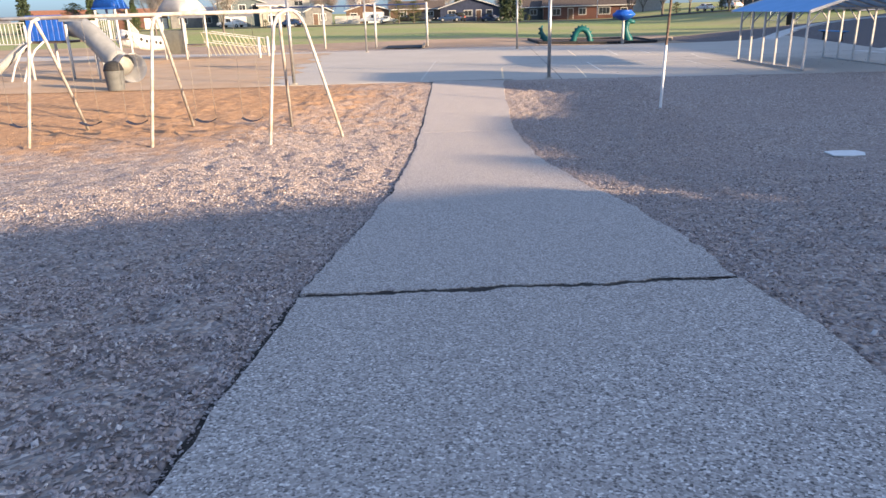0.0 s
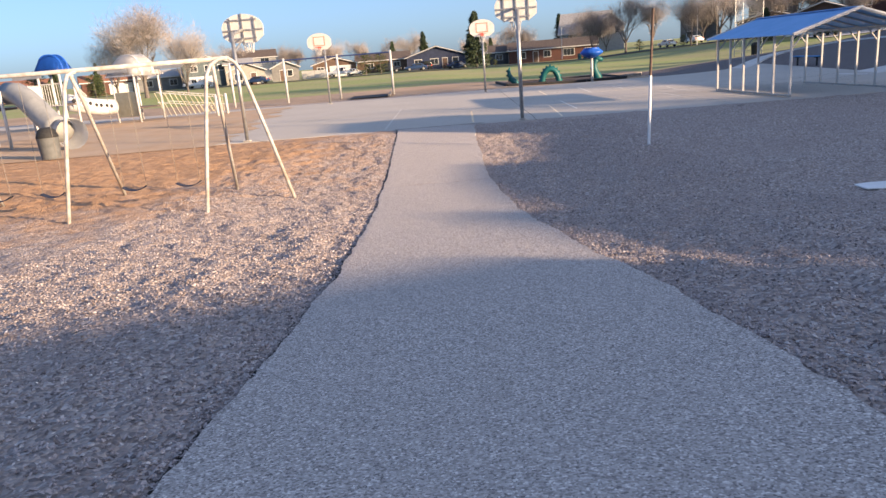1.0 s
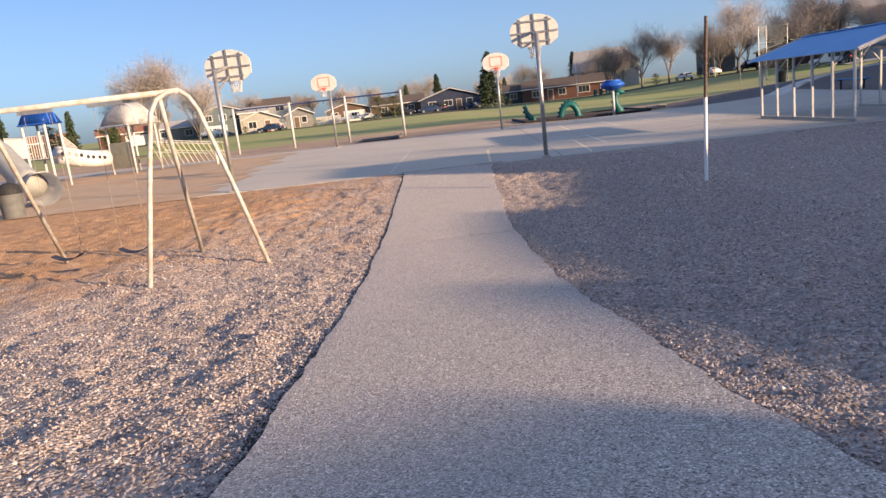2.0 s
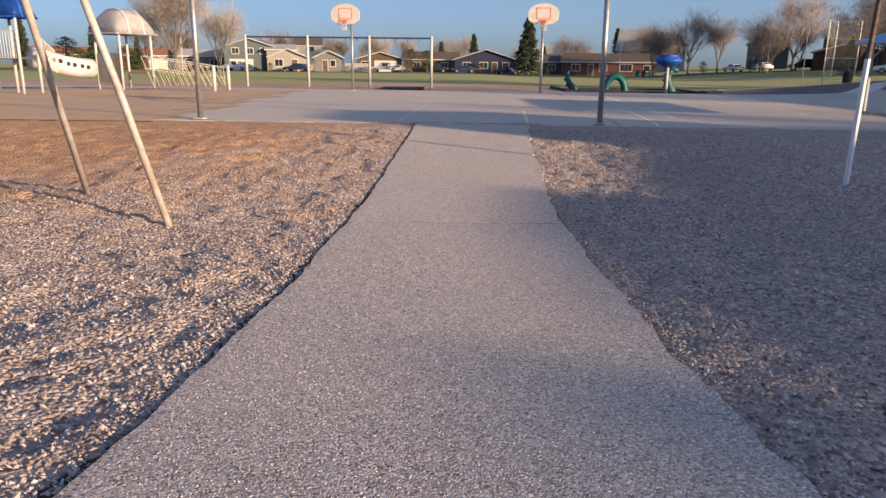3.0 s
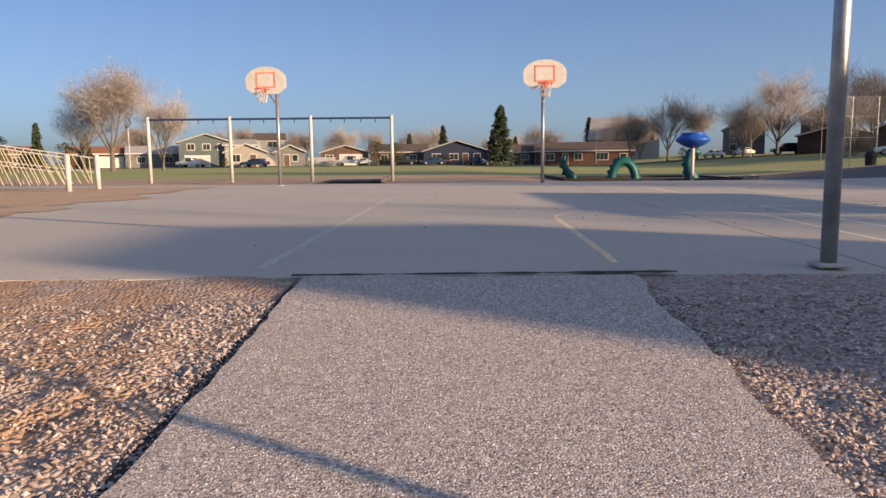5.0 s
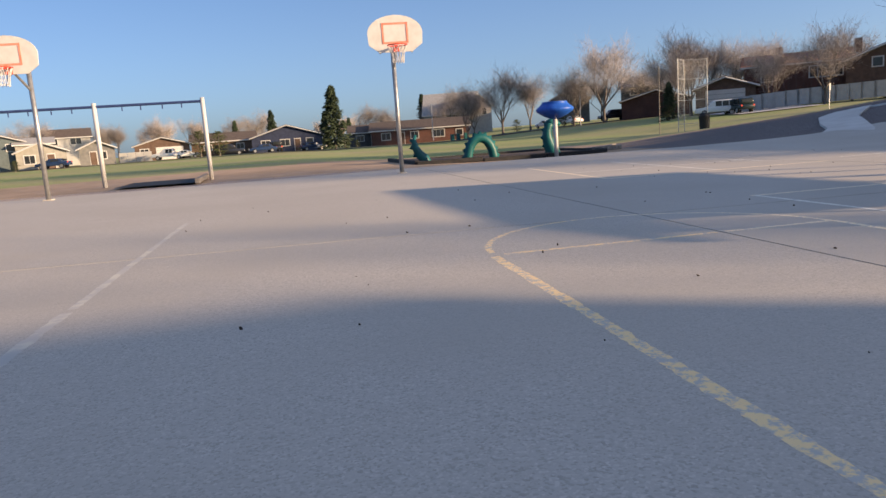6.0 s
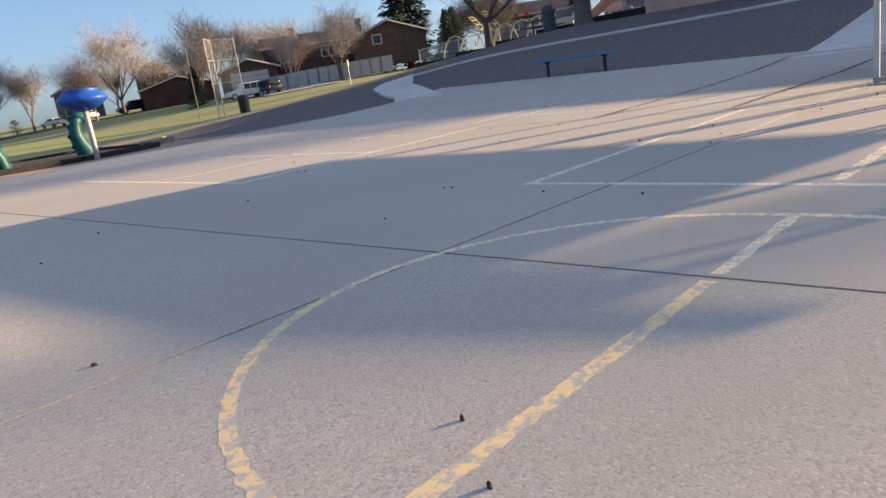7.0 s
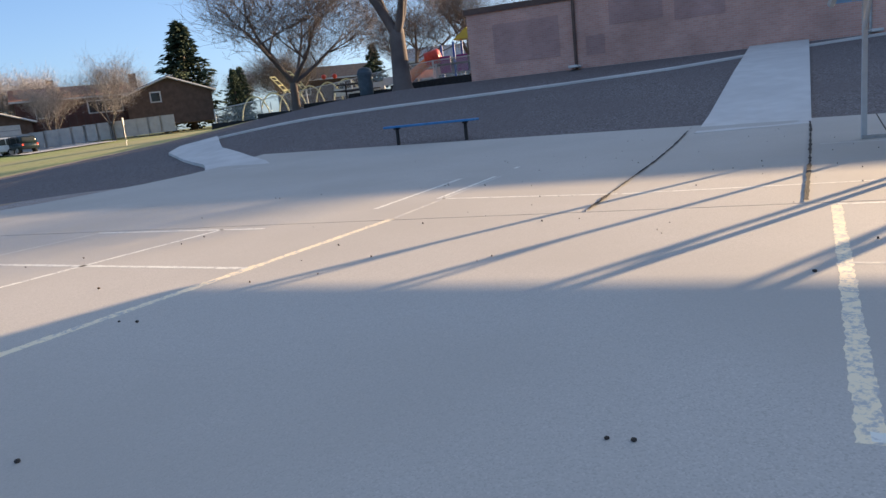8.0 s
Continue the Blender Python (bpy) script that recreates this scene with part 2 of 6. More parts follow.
def bar(pts, radii, seg=10):
    return tube(bmesh.new(), pts, radii, seg)


def block(c, s, rz=0.0, bevel=0.0):
    bm = bmesh.new()
    box(bm, c, s, rz, bevel)
    return bm


def prism(outline, depth, axis="y", centre=True):
    """An outline of (a, b) pairs, swept by depth along an axis. axis y: (x, z); axis x: (y, z); axis z: (x, y)."""
    bm = bmesh.new()
    d0, d1 = (-depth / 2, depth / 2) if centre else (0, depth)
    put = {"y": lambda a, b, d: (a, d, b), "x": lambda a, b, d: (d, a, b), "z": lambda a, b, d: (a, b, d)}[axis]
    r0 = [bm.verts.new(put(a, b, d0)) for a, b in outline]
    r1 = [bm.verts.new(put(a, b, d1)) for a, b in outline]
    bm.faces.new(r0)
    bm.faces.new(r1[::-1])
    for k in range(len(outline)):
        j = (k + 1) % len(outline)
        bm.faces.new((r0[k], r1[k], r1[j], r0[j]))
    bmesh.ops.recalc_face_normals(bm, faces=bm.faces[:])
    return bm


def curve_at(keys, v):
    """Smooth value between (place, value) keys."""
    if v <= keys[0][0]:
        return keys[0][1]
    for (a, f), (b, g) in zip(keys, keys[1:]):
        if v <= b:
            s = (v - a) / (b - a)
            return f + (g - f) * s
    return keys[-1][1]


def smooth01(a, b, v):
    s = min(1.0, max(0.0, (v - a) / (b - a)))
    return s * s * (3 - 2 * s)


# ---------------------------------------------------------------- lie of the land
PROFILE = [(-80, 1.6), (-10, 1.5), (-1.3, 1.13), (2, 0.83), (4.2, 0.52), (6.5, 0.22), (10, -0.15), (12, -0.28), (14.4, -0.36), (17, -0.30), (19.5, -0.17), (22.3, -0.03), (23.5, 0.0)]
EAST1 = [(14.5, 0), (16.5, 0.04), (18.6, 0.13), (20.2, 0.31), (26, 1.17), (32.2, 2.0), (45, 2.4)]
EAST2 = [(24, 0), (34.5, 0.22), (45, 0.9), (60, 1.7), (110, 2.6), (200, 3.0)]


def gz(x, y):
    f = smooth01(44, 73, y)
    bank = 0.09 * smooth01(2.4, 4.2, abs(x - 0.9)) * smooth01(10.5, 13.5, y) * (1 - smooth01(18.5, 21.8, y))
    sag = 0.25 * smooth01(2, 12, x) * smooth01(42, 49, y) + 0.2 * smooth01(20, 32, x) * smooth01(44, 54, y)
    dip = 0.09 * smooth01(3.2, 5.5, x) * smooth01(6, 9.5, y) * (1 - smooth01(11, 13, y))
    return bank - sag - dip + curve_at(PROFILE, y) + curve_at(EAST1, x) * (1 - f) + curve_at(EAST2, x) * f


def steps(a, b, d):
    n = max(1, round((b - a) / d))
    return [a + (b - a) * i / n for i in range(n + 1)]


# the path's two edges: (y, x)
LEFT = [(-9, -0.75), (2, -0.46), (6.6, -0.32), (14.4, -0.20), (22.6, 0.02)]
RIGHT = [(-9, 1.75), (2.1, 1.90), (4.5, 2.10), (6.5, 2.04), (10, 1.93), (14.4, 1.90), (19, 2.08), (22.6, 2.35)]


def bumps(x, y):
    """Unevenness of the trodden bed, -1 to 1."""
    f = 1 - smooth01(20.5, 22.2, y) * 0.7
    clear = max(curve_at(LEFT, y) - x, x - curve_at(RIGHT, y))
    return -0.9 * (1 - smooth01(-0.10, 0.06, clear)) + f * smooth01(-0.05, 0.40, clear) * (0.6 * noise.noise((x * 0.9, y * 0.9, 3)) + 0.8 * noise.noise((x * 2.8, y * 2.8, 5)) + 0.7 * noise.noise((x * 6, y * 6, 9)) + 0.3 * noise.noise((x * 12, y * 12, 2)))


def sheet(name, xs, ys, material, lift=0.0, pick=None, rough=0.0, parent=None, skip=None):
    """Ground laid over the land, between the lines xs and ys."""
    vs = [(x, y, gz(x, y) + lift + (rough * bumps(x, y) if rough else 0)) for y in ys for x in xs]
    nx, fs, idx = len(xs), [], []
    for j in range(len(ys) - 1):
        for i in range(nx - 1):
            cx, cy = (xs[i] + xs[i + 1]) / 2, (ys[j] + ys[j + 1]) / 2
            if skip and skip(cx, cy):
                continue
            a = j * nx + i
            fs.append((a, a + 1, a + nx + 1, a + nx))
            idx.append(pick(cx, cy) if pick else 0)
    me = bpy.data.meshes.new(name)
    me.from_pydata(vs, [], fs)
    me.polygons.foreach_set("material_index", idx)
    me.polygons.foreach_set("use_smooth", [True] * len(fs))
    for m in material if isinstance(material, list) else [material]:
        me.materials.append(m)
    ob = new(name, me)
    ob.parent = parent
    return ob


gx = [-900, -400, -200, -120, -80] + steps(-60, -26, 2) + steps(-25, 14, 1.0) + steps(14.5, 40, 0.6) + steps(41, 60, 1.5) + [70, 85, 110, 150, 220, 400, 900]
gy = [-500, -150, -60] + steps(-30, -4, 2) + steps(-3, 22.2, 0.6) + steps(23, 44, 1.5) + steps(44.5, 60, 0.5) + steps(62, 110, 3) + [125, 150, 180, 230, 320, 600, 1500]


def ground_kind(x, y):
    lawn = curve_at([(17, 56.5), (21.5, 55.9), (23.5, 55.2), (25.8, 54.2), (29.4, 50.6), (37, 47.5), (60, 44)], x) + 0.35 * noise.noise((x * 0.7, y * 0.7, 1))
    if (y < 46 and 17 >= x > -30) or (x > 17 and y < lawn):
        return 3 if x > 17 else 0
    if x > 19 and y > lawn + 0.6:
        return 2
    if y < 60 + 2.5 * math.sin(x * 0.13) and x < 60:
        return 1
    return 2


tagged(sheet("ground", gx, gy, [M_GRAVEL, M_DIRT, M_GRASS, M_GRAVEL2], -0.05, ground_kind), "gravelled playground, bare dirt and winter lawn", "ground", kind="structure")

# the wood-chip bed on either side of the path, and the trampled sand under the swings
tagged(sheet("ground_chips", steps(-24, -9, 0.5) + steps(-8.85, -4.0, 0.125) + steps(-3.94, -0.05, 0.065) + steps(1.6, 4.4, 0.075) + steps(4.55, 8, 0.16) + steps(8.5, 26, 0.5), steps(-8, 2, 0.25) + steps(2.15, 22.7, 0.085), M_GRAVEL, 0.014, rough=0.055,
             skip=lambda x, y: (-0.06 < x < 1.62) or (x > 16 and y > 20) or (x > -0.2 and y > 22.5)), "bed of wood chips and gravel beside the path, dimpled by feet", "gravel bed", kind="structure")


def patch(name, at, nu, nv, material, lift=0.0, thick=0.0, parent=None, label=""):
    """A piece of paving: at(s, r) with s, r in 0..1 gives its place in plan; it lies over the land and has sides thick deep."""
    bm = bmesh.new()
    top = [[None] * (nu + 1) for _ in range(nv + 1)]
    for j in range(nv + 1):
        for i in range(nu + 1):
            x, y = at(i / nu, j / nv)
            top[j][i] = bm.verts.new((x, y, gz(x, y) + lift))
    for j in range(nv):
        for i in range(nu):
            bm.faces.new((top[j][i], top[j][i + 1], top[j + 1][i + 1], top[j + 1][i]))
    if thick:
        ring = [top[0][i] for i in range(nu)] + [top[j][nu] for j in range(nv)] + [top[nv][i] for i in range(nu, 0, -1)] + [top[j][0] for j in range(nv, 0, -1)]
        low = [bm.verts.new(v.co - Vector((0, 0, thick))) for v in ring]
        for k in range(len(ring)):
            q = (k + 1) % len(ring)
            bm.faces.new((ring[k], low[k], low[q], ring[q]))
    return link(name, bm, material, parent, label)


def quad(a, b, c, d):
    """Plan of a four-cornered patch, a b along the near side, d c along the far side."""
    return lambda s, r: ((a[0] * (1 - s) + b[0] * s) * (1 - r) + (d[0] * (1 - s) + c[0] * s) * r, (a[1] * (1 - s) + b[1] * s) * (1 - r) + (d[1] * (1 - s) + c[1] * s) * r)


# ---------------------------------------------------------------- path
def wob(v, k, a):
    return a * (noise.noise((v * 1.3, k, 0.5)) + 0.5 * noise.noise((v * 6.0, k, 7.5)))


def rag(v, k):
    """Crumbled, broken edge, 0 to about 2."""
    return 1.6 * max(0.0, noise.noise((v * 9, k, 2.5))) + 1.4 * max(0.0, noise.noise((v * 31, k, 4.5)))


path = tagged(new("path"), "pebbly exposed-aggregate footpath with cracked joints", "path", kind="structure")
for y0, y1, g0, g1 in ((-9, 2.06, 0, 0.026), (2.06, 14.40, 0.026, 0.009), (14.40, 22.57, 0.009, 0.0)):
    def plan(s, r, y0=y0, y1=y1, g0=g0, g1=g1):
        y = y0 + (y1 - y0) * r
        xl, xr = curve_at(LEFT, y) + wob(y, 1, 0.03) + wob(y * 5, 4, 0.012), curve_at(RIGHT, y) + wob(y, 2, 0.05) + wob(y * 5, 6, 0.02)
        x = xl + (xr - xl) * s
        w = (0.17 if abs(y - 2.06) < 0.5 else 0.0) * (s - 0.5)
        if r == 0:
            y += g0 * (1 + wob(x * 3, 3, 0.8) + rag(x, 3)) + (w + wob(x * 2, y0, 0.035) if y0 > 0 else 0)
        elif r == 1:
            y -= g1 * (1 + wob(x * 3, 5, 0.8) + rag(x, 5)) - (w + wob(x * 2, y1, 0.035) if y1 < 20 else 0)
        return x, y
    patch("slab", plan, 110, max(8, int((y1 - y0) / 0.1)), M_PATH, 0.035, 0.16, path)

# dark soil in the joints; on the low swing-side edge it also paints shadow
M_SOIL_SHADE = M_EARTH_SHADE
tagged(patch("edge_soil_shade", lambda s, r: (curve_at(LEFT, -9 + 31.5 * r) - (0.03 + 0.035 * smooth01(3, 8, -9 + 31.5 * r)) * (1 - s) + 0.05 * s + (1 - s) * wob(r * 30, 8, 0.05), -9 + 31.5 * r), 4, 200, M_SOIL_SHADE, 0.012), "dark soil strip along the path's edge, its shadow painted in", "soil", kind="structure")
for y0, w, dz in ((2.06, 0.17, 0.029), (14.4, 0.08, 0.032)):
    tagged(patch("joint_soil", quad((curve_at(LEFT, y0) + 0.03, y0 - w), (curve_at(RIGHT, y0) - 0.03, y0 - w), (curve_at(RIGHT, y0) - 0.03, y0 + w), (curve_at(LEFT, y0) + 0.03, y0 + w)), 12, 2, M_SOIL_SHADE, dz), "dark soil in the crack across the path", "soil", kind="structure")
tagged(patch("joint_soil", lambda s, r: (-0.08 + 2.75 * s, 22.615 - 0.06 * s + (r - 0.5) * (0.075 + wob(s * 9, 12, 0.07))), 60, 2, M_SOIL_SHADE, 0.045), "dark earth in the gap between path and court", "soil", kind="structure")

# ---------------------------------------------------------------- court
TURN = -6.3
COURT = pose(4.6, 28.55, 0, 0, 0, TURN)


def J(u, v):
    p = COURT @ Vector((u, v, 0))
    return p.x, p.y


def near_edge(u):
    """Court-wise v at which the court's near side runs."""
    x = J(u, -6)[0]
    y = 22.62 - 0.03 * (x - 1)
    return (COURT.inverted() @ Vector((x, y, 0))).y


def far_edge(u):
    return curve_at([(-34, 15), (-14, 13.2), (-6, 13.7), (1, 14.8), (5, 15.0), (9, 14.8), (14.2, 14.1)], u)


court = tagged(new("court"), "worn concrete ball court with painted lines", "court", kind="structure")
US = [-34, 0.03, 5.86, 14.2]
VJ = 0.14
SKEW = {0.03: -0.045, 5.86: -0.09}


def U(a, v):
    """Court-wise u of the joint a where it crosses v: the joints run a little askew."""
    return a + SKEW.get(a, 0.0) * (v - VJ)


for a, b in zip(US, US[1:]):
    g = 0.011
    nu = max(4, int((b - a) / 1.0))
    for near in (True, False):
        def slab_plan(s, r, a=a, b=b, near=near):
            u0 = a + (b - a) * s
            v = near_edge(u0) * (1 - r) + (VJ - g) * r if near else (VJ + g) * (1 - r) + far_edge(u0) * r
            ua, ub = U(a, v) + g, U(b, v) - g
            return J(ua + (ub - ua) * s, v)
        patch("slab", slab_plan, nu, 12, M_CONCR if a < 0 else M_CONC, 0.02, 0.15, court)
tagged(patch("joint_soil", quad(J(-14, VJ - 0.1), J(14.2, VJ - 0.1), J(14.2, VJ + 0.1), J(-14, VJ + 0.1)), 20, 1, M_SOIL_SHADE, 0.013), "dirt in the joint of the court", "soil", kind="structure")
for u in US[1:3]:
    tagged(patch("joint_soil", quad(J(U(u, -6) - 0.1, -6), J(U(u, -6) + 0.1, -6), J(U(u, 13) + 0.1, 13), J(U(u, 13) - 0.1, 13)), 1, 20, M_SOIL_SHADE, 0.013), "dirt in the joint of the court", "soil", kind="structure")


def line(name, a, b, w, material, label):
    a, b = Vector(a), Vector(b)
    n = Vector((-(b - a).y, (b - a).x)).normalized() * w / 2
    length = (b - a).length

    def ragged(s, r):
        d = s * length
        chip = 0.2 * noise.noise((d * 3, a.x, a.y)) + 0.28 * noise.noise((d * 17, a.x + 9 * r, a.y)) + 0.2 * noise.noise((d * 41, a.x + 5 * r, a.y))
        return J(*(a + (b - a) * s + n * (2 * r - 1) * (1 + chip)))
    return tagged(patch(name, ragged, max(2, int(length / 0.025)), 1, material, 0.0205 if material is M_YELLOW else 0.0207 if material is M_PALEY else 0.0209), label, "court line", "painted lines on the court", "structure")


YL, WL, FL = "worn yellow court line painted on concrete", "worn white court line painted on concrete", "faint rubbed-out line painted on concrete"
line("lane_line", (-1.62, -5.65), (-1.79, -1.44), 0.075, M_YELLOW, YL)
line("lane_line", (1.13, -5.7), (1.10, -1.27), 0.06, M_PALEY, YL)
line("foul_line", (-1.70, -1.388), (0.05, -1.31), 0.065, M_YELLOW, YL)
line("foul_line", (0.13, -1.307), (1.09, -1.265), 0.06, M_PALEY, YL)
for s0, s1, paint, look_of in ((0, 0.46, M_YELLOW, "worn yellow half of the arc at the foul line"), (0.46, 1, M_PALEY, "pale rubbed half of the arc at the foul line")):
    def arc(s, r, s0=s0, s1=s1):
        a = math.pi * (s0 + (s1 - s0) * s)
        d = 0.052 * r + 0.016 * noise.noise((a * 30, 3 * r, 2))
        return J(-0.345 - (1.405 + d) * math.cos(a), -1.30 + (1.44 + d) * math.sin(a))
    tagged(patch("key_arc", arc, 110, 1, paint, 0.0206), look_of, "court line", "painted lines on the court", "structure")
line("box_line", (1.66, 0.84), (5.66, 0.87), 0.075, M_PALEY, YL)
line("box_line", (1.71, 0.84), (1.86, -3.4), 0.06, M_WLINE, WL)
line("box_line", (1.90, -1.21), (5.7, -1.15), 0.075, M_PALEY, YL)
line("box_line", (3.80, 0.84), (3.82, -1.12), 0.05, M_FAINT, FL)
line("box_line", (5.70, 0.86), (5.86, -1.1), 0.06, M_WLINE, WL)
line("box_line", (1.53, 4.83), (5.5, 4.78), 0.085, M_PALEY, YL)
line("box_line", (5.56, 4.78), (9.7, 5.05), 0.05, M_FAINT, FL)
line("box_line", (1.52, 4.88), (1.42, 9.6), 0.075, M_PALEY, YL)
line("box_line", (3.47, 4.84), (3.44, 9.6), 0.06, M_WLINE, WL)
line("box_line", (1.55, 6.84), (5.12, 6.68), 0.06, M_WLINE, WL)
line("box_line", (5.10, 6.1), (5.0, 8.63), 0.06, M_WLINE, WL)
line("box_line", (1.5, 8.75), (5.0, 8.60), 0.06, M_FAINT, FL)
line("box_line", (6.2, 5.42), (8.9, 5.62), 0.06, M_WLINE, WL)
line("box_line", (8.76, 5.55), (8.8, 7.4), 0.05, M_FAINT, FL)
line("box_line", (6.82, 4.95), (9.93, 5.16), 0.06, M_WLINE, WL)
line("box_line", (6.80, 4.90), (6.66, 2.8), 0.055, M_WLINE, WL)
line("box_line", (6.66, 2.75), (6.95, 0.3), 0.05, M_WLINE, WL)
line("box_line", (9.56, 5.10), (9.42, 3.0), 0.05, M_WLINE, WL)
line("box_line", (10.6, 0.0), (10.6, 1.0), 0.07, M_FAINT, FL)
line("side_line", (-4.36, -6.0), (-4.62, -2.0), 0.075, M_FAINT, FL)
line("side_line", (-4.62, -1.9), (-4.95, 3.2), 0.06, M_FAINT, FL)

# long cracks that run over the slabs, and sand trodden onto the swing side of the court
def crack(pts, w, seed):
    def at(s, r):
        k = s * (len(pts) - 1)
        i = min(int(k), len(pts) - 2)
        p = Vector(pts[i]).lerp(Vector(pts[i + 1]), k - i)
        d = (Vector(pts[i + 1]) - Vector(pts[i])).normalized()
        n = Vector((-d.y, d.x)) * (wob(s * 20, seed, 0.005) + (r - 0.5) * w * (1 + wob(s * 40, seed + 3, 0.9)))
        return p.x + n.x, p.y + n.y
    return tagged(patch("crack", at, 90, 1, M_SOIL_SHADE, 0.034), "dark crack across the worn concrete", "crack", "cracks in the court", "structure")


crack([J(5.86, 1.08), J(9.3, 1.10), J(12.8, 1.14), (18.4, 28.2)], 0.035, 31)
crack([J(5.68, 2.82), J(9.0, 2.98), J(13.9, 3.2)], 0.03, 37)
M_SAND = mat("trodden_sand", (0.44, 0.30, 0.19), (0.52, 0.37, 0.25), 0.8, 0.95, 0.3, 70, (0.46, 0.36, 0.27), 0.25, 0.8, spec=0.1)
tagged(patch("drifted_sand", lambda s, r: (-34 + (28.6 + 1.3 * noise.noise((r * 9, 3, 1)) + 0.7 * noise.noise((r * 31, 5, 1)) - 1.0 * r) * s, 22.4 + 19.2 * r), 40, 120, M_SAND, 0.0306), "thin tan sand trodden over the concrete", "sand", kind="structure")

# concrete walks up to the school, the strip along it, the walk that bends off to the lawn
tagged(patch("pavement_ramp", quad((18.1, 28.2), (17.95, 30.1), (32.1, 28.75), (32.1, 26.9)), 4, 48, M_WALK, 0.03, 0.12), "pale concrete walk rising to the school wall", "walkway", kind="structure")
tagged(patch("pavement_court_edge", lambda s, r: (15.6 + (2.9 - 1.0 * smooth01(0.9, 1, r)) * s, 22.0 + 19.7 * r), 6, 24, M_CONC, 0.012, 0.1), "concrete margin of the court", "pavement", kind="structure")
tagged(patch("pavement_strip", lambda s, r: (curve_at([(0, 31.4), (0.15, 30.2), (0.3, 28.5), (0.45, 27.65), (0.6, 27.1), (0.72, 26.7), (0.85, 26.0), (1, 25.0)], r) + 0.26 * s, 24.6 + 21.7 * r), 1, 60, M_WALK, 0.012, 0.08), "narrow pale concrete strip beside the school", "pavement", kind="structure")
BEND_L = [(0, 18.2, 41.3), (0.12, 19.3, 42.2), (0.3, 20.8, 44.2), (0.5, 22.9, 46.6), (0.7, 24.4, 47.4), (1, 25.45, 46.6)]
BEND_R = [(0, 18.2, 39.3), (0.12, 19.2, 40.2), (0.3, 20.5, 41.8), (0.5, 22.0, 43.7), (0.7, 23.3, 44.8), (1, 24.9, 46.1)]


def bend(s, r):
    l, q = [[curve_at([(k[0], k[i]) for k in B], r) for i in (1, 2)] for B in (BEND_L, BEND_R)]
    return l[0] + (q[0] - l[0]) * s, l[1] + (q[1] - l[1]) * s


tagged(patch("pavement_bend", bend, 4, 40, M_WALK, 0.03, 0.1), "pale concrete walk bending off to the lawn", "walkway", kind="structure")

# ---------------------------------------------------------------- school: a seen wing, and unseen blocks added to shade the yard


def brick_wall(name, c1, c2, mortar):
    m = bpy.data.materials.new(name)
    m.use_nodes = True
    N, L = m.node_tree.nodes, m.node_tree.links
    b = N["Principled BSDF"]
    geo, sep, com, add = N.new("ShaderNodeNewGeometry"), N.new("ShaderNodeSeparateXYZ"), N.new("ShaderNodeCombineXYZ"), N.new("ShaderNodeMath")
    add.operation = "ADD"
    L.new(geo.outputs["Position"], sep.inputs[0])
    L.new(sep.outputs[0], add.inputs[0])
    L.new(sep.outputs[1], add.inputs[1])
    L.new(add.outputs[0], com.inputs[0])
    L.new(sep.outputs[2], com.inputs[1])
    t = N.new("ShaderNodeTexBrick")
    t.inputs["Color1"].default_value, t.inputs["Color2"].default_value, t.inputs["Mortar"].default_value = (*c1, 1), (*c2, 1), (*mortar, 1)
    t.inputs["Scale"].default_value, t.inputs["Mortar Size"].default_value = 1.0, 0.008
    t.inputs["Brick Width"].default_value, t.inputs["Row Height"].default_value = 0.21, 0.075
    L.new(com.outputs[0], t.inputs["Vector"])
    n = N.new("ShaderNodeTexNoise")
    n.inputs["Scale"].default_value, n.inputs["Detail"].default_value = 0.5, 5
    L.new(geo.outputs["Position"], n.inputs["Vector"])
    mr = N.new("ShaderNodeMapRange")
    mr.inputs["From Min"].default_value, mr.inputs["From Max"].default_value, mr.inputs["To Min"].default_value, mr.inputs["To Max"].default_value = 0.35, 0.65, 0.8, 1.15
    L.new(n.outputs["Fac"], mr.inputs["Value"])
    hs = N.new("ShaderNodeHueSaturation")
    L.new(mr.outputs[0], hs.inputs["Value"])
    L.new(t.outputs["Color"], hs.inputs["Color"])
    L.new(hs.outputs["Color"], b.inputs["Base Color"])
    bp = N.new("ShaderNodeBump")
    bp.inputs["Strength"].default_value, bp.inputs["Distance"].default_value, bp.invert = 0.4, 0.01, True
    L.new(t.outputs["Fac"], bp.inputs["Height"])
    L.new(bp.outputs[0], b.inputs["Normal"])
    b.inputs["Roughness"].default_value = 0.9
    return m


M_SBRICK = brick_wall("school_brickwork", (0.52, 0.27, 0.215), (0.59, 0.33, 0.265), (0.52, 0.39, 0.33))
M_TRIM = mat("dark_trim", (0.09, 0.055, 0.045), (0.13, 0.08, 0.06), 3, 0.6)
school = thing("school_building", "long low red-brick school with a flat roof", "school")


def wing(x0, x1, y0, y1, top, rz=0.0):
    bm = bmesh.new()
    box(bm, ((x0 + x1) / 2, (y0 + y1) / 2, (top - 1) / 2), (x1 - x0, y1 - y0, top + 1), rz)
    part("wall", bm, M_SBRICK, school)
    bm = bmesh.new()
    box(bm, ((x0 + x1) / 2, (y0 + y1) / 2, top + 0.05), (x1 - x0 + 0.16, y1 - y0 + 0.16, 0.22), rz)
    part("roof_edge", bm, M_TRIM, school, "dark metal roof edge")


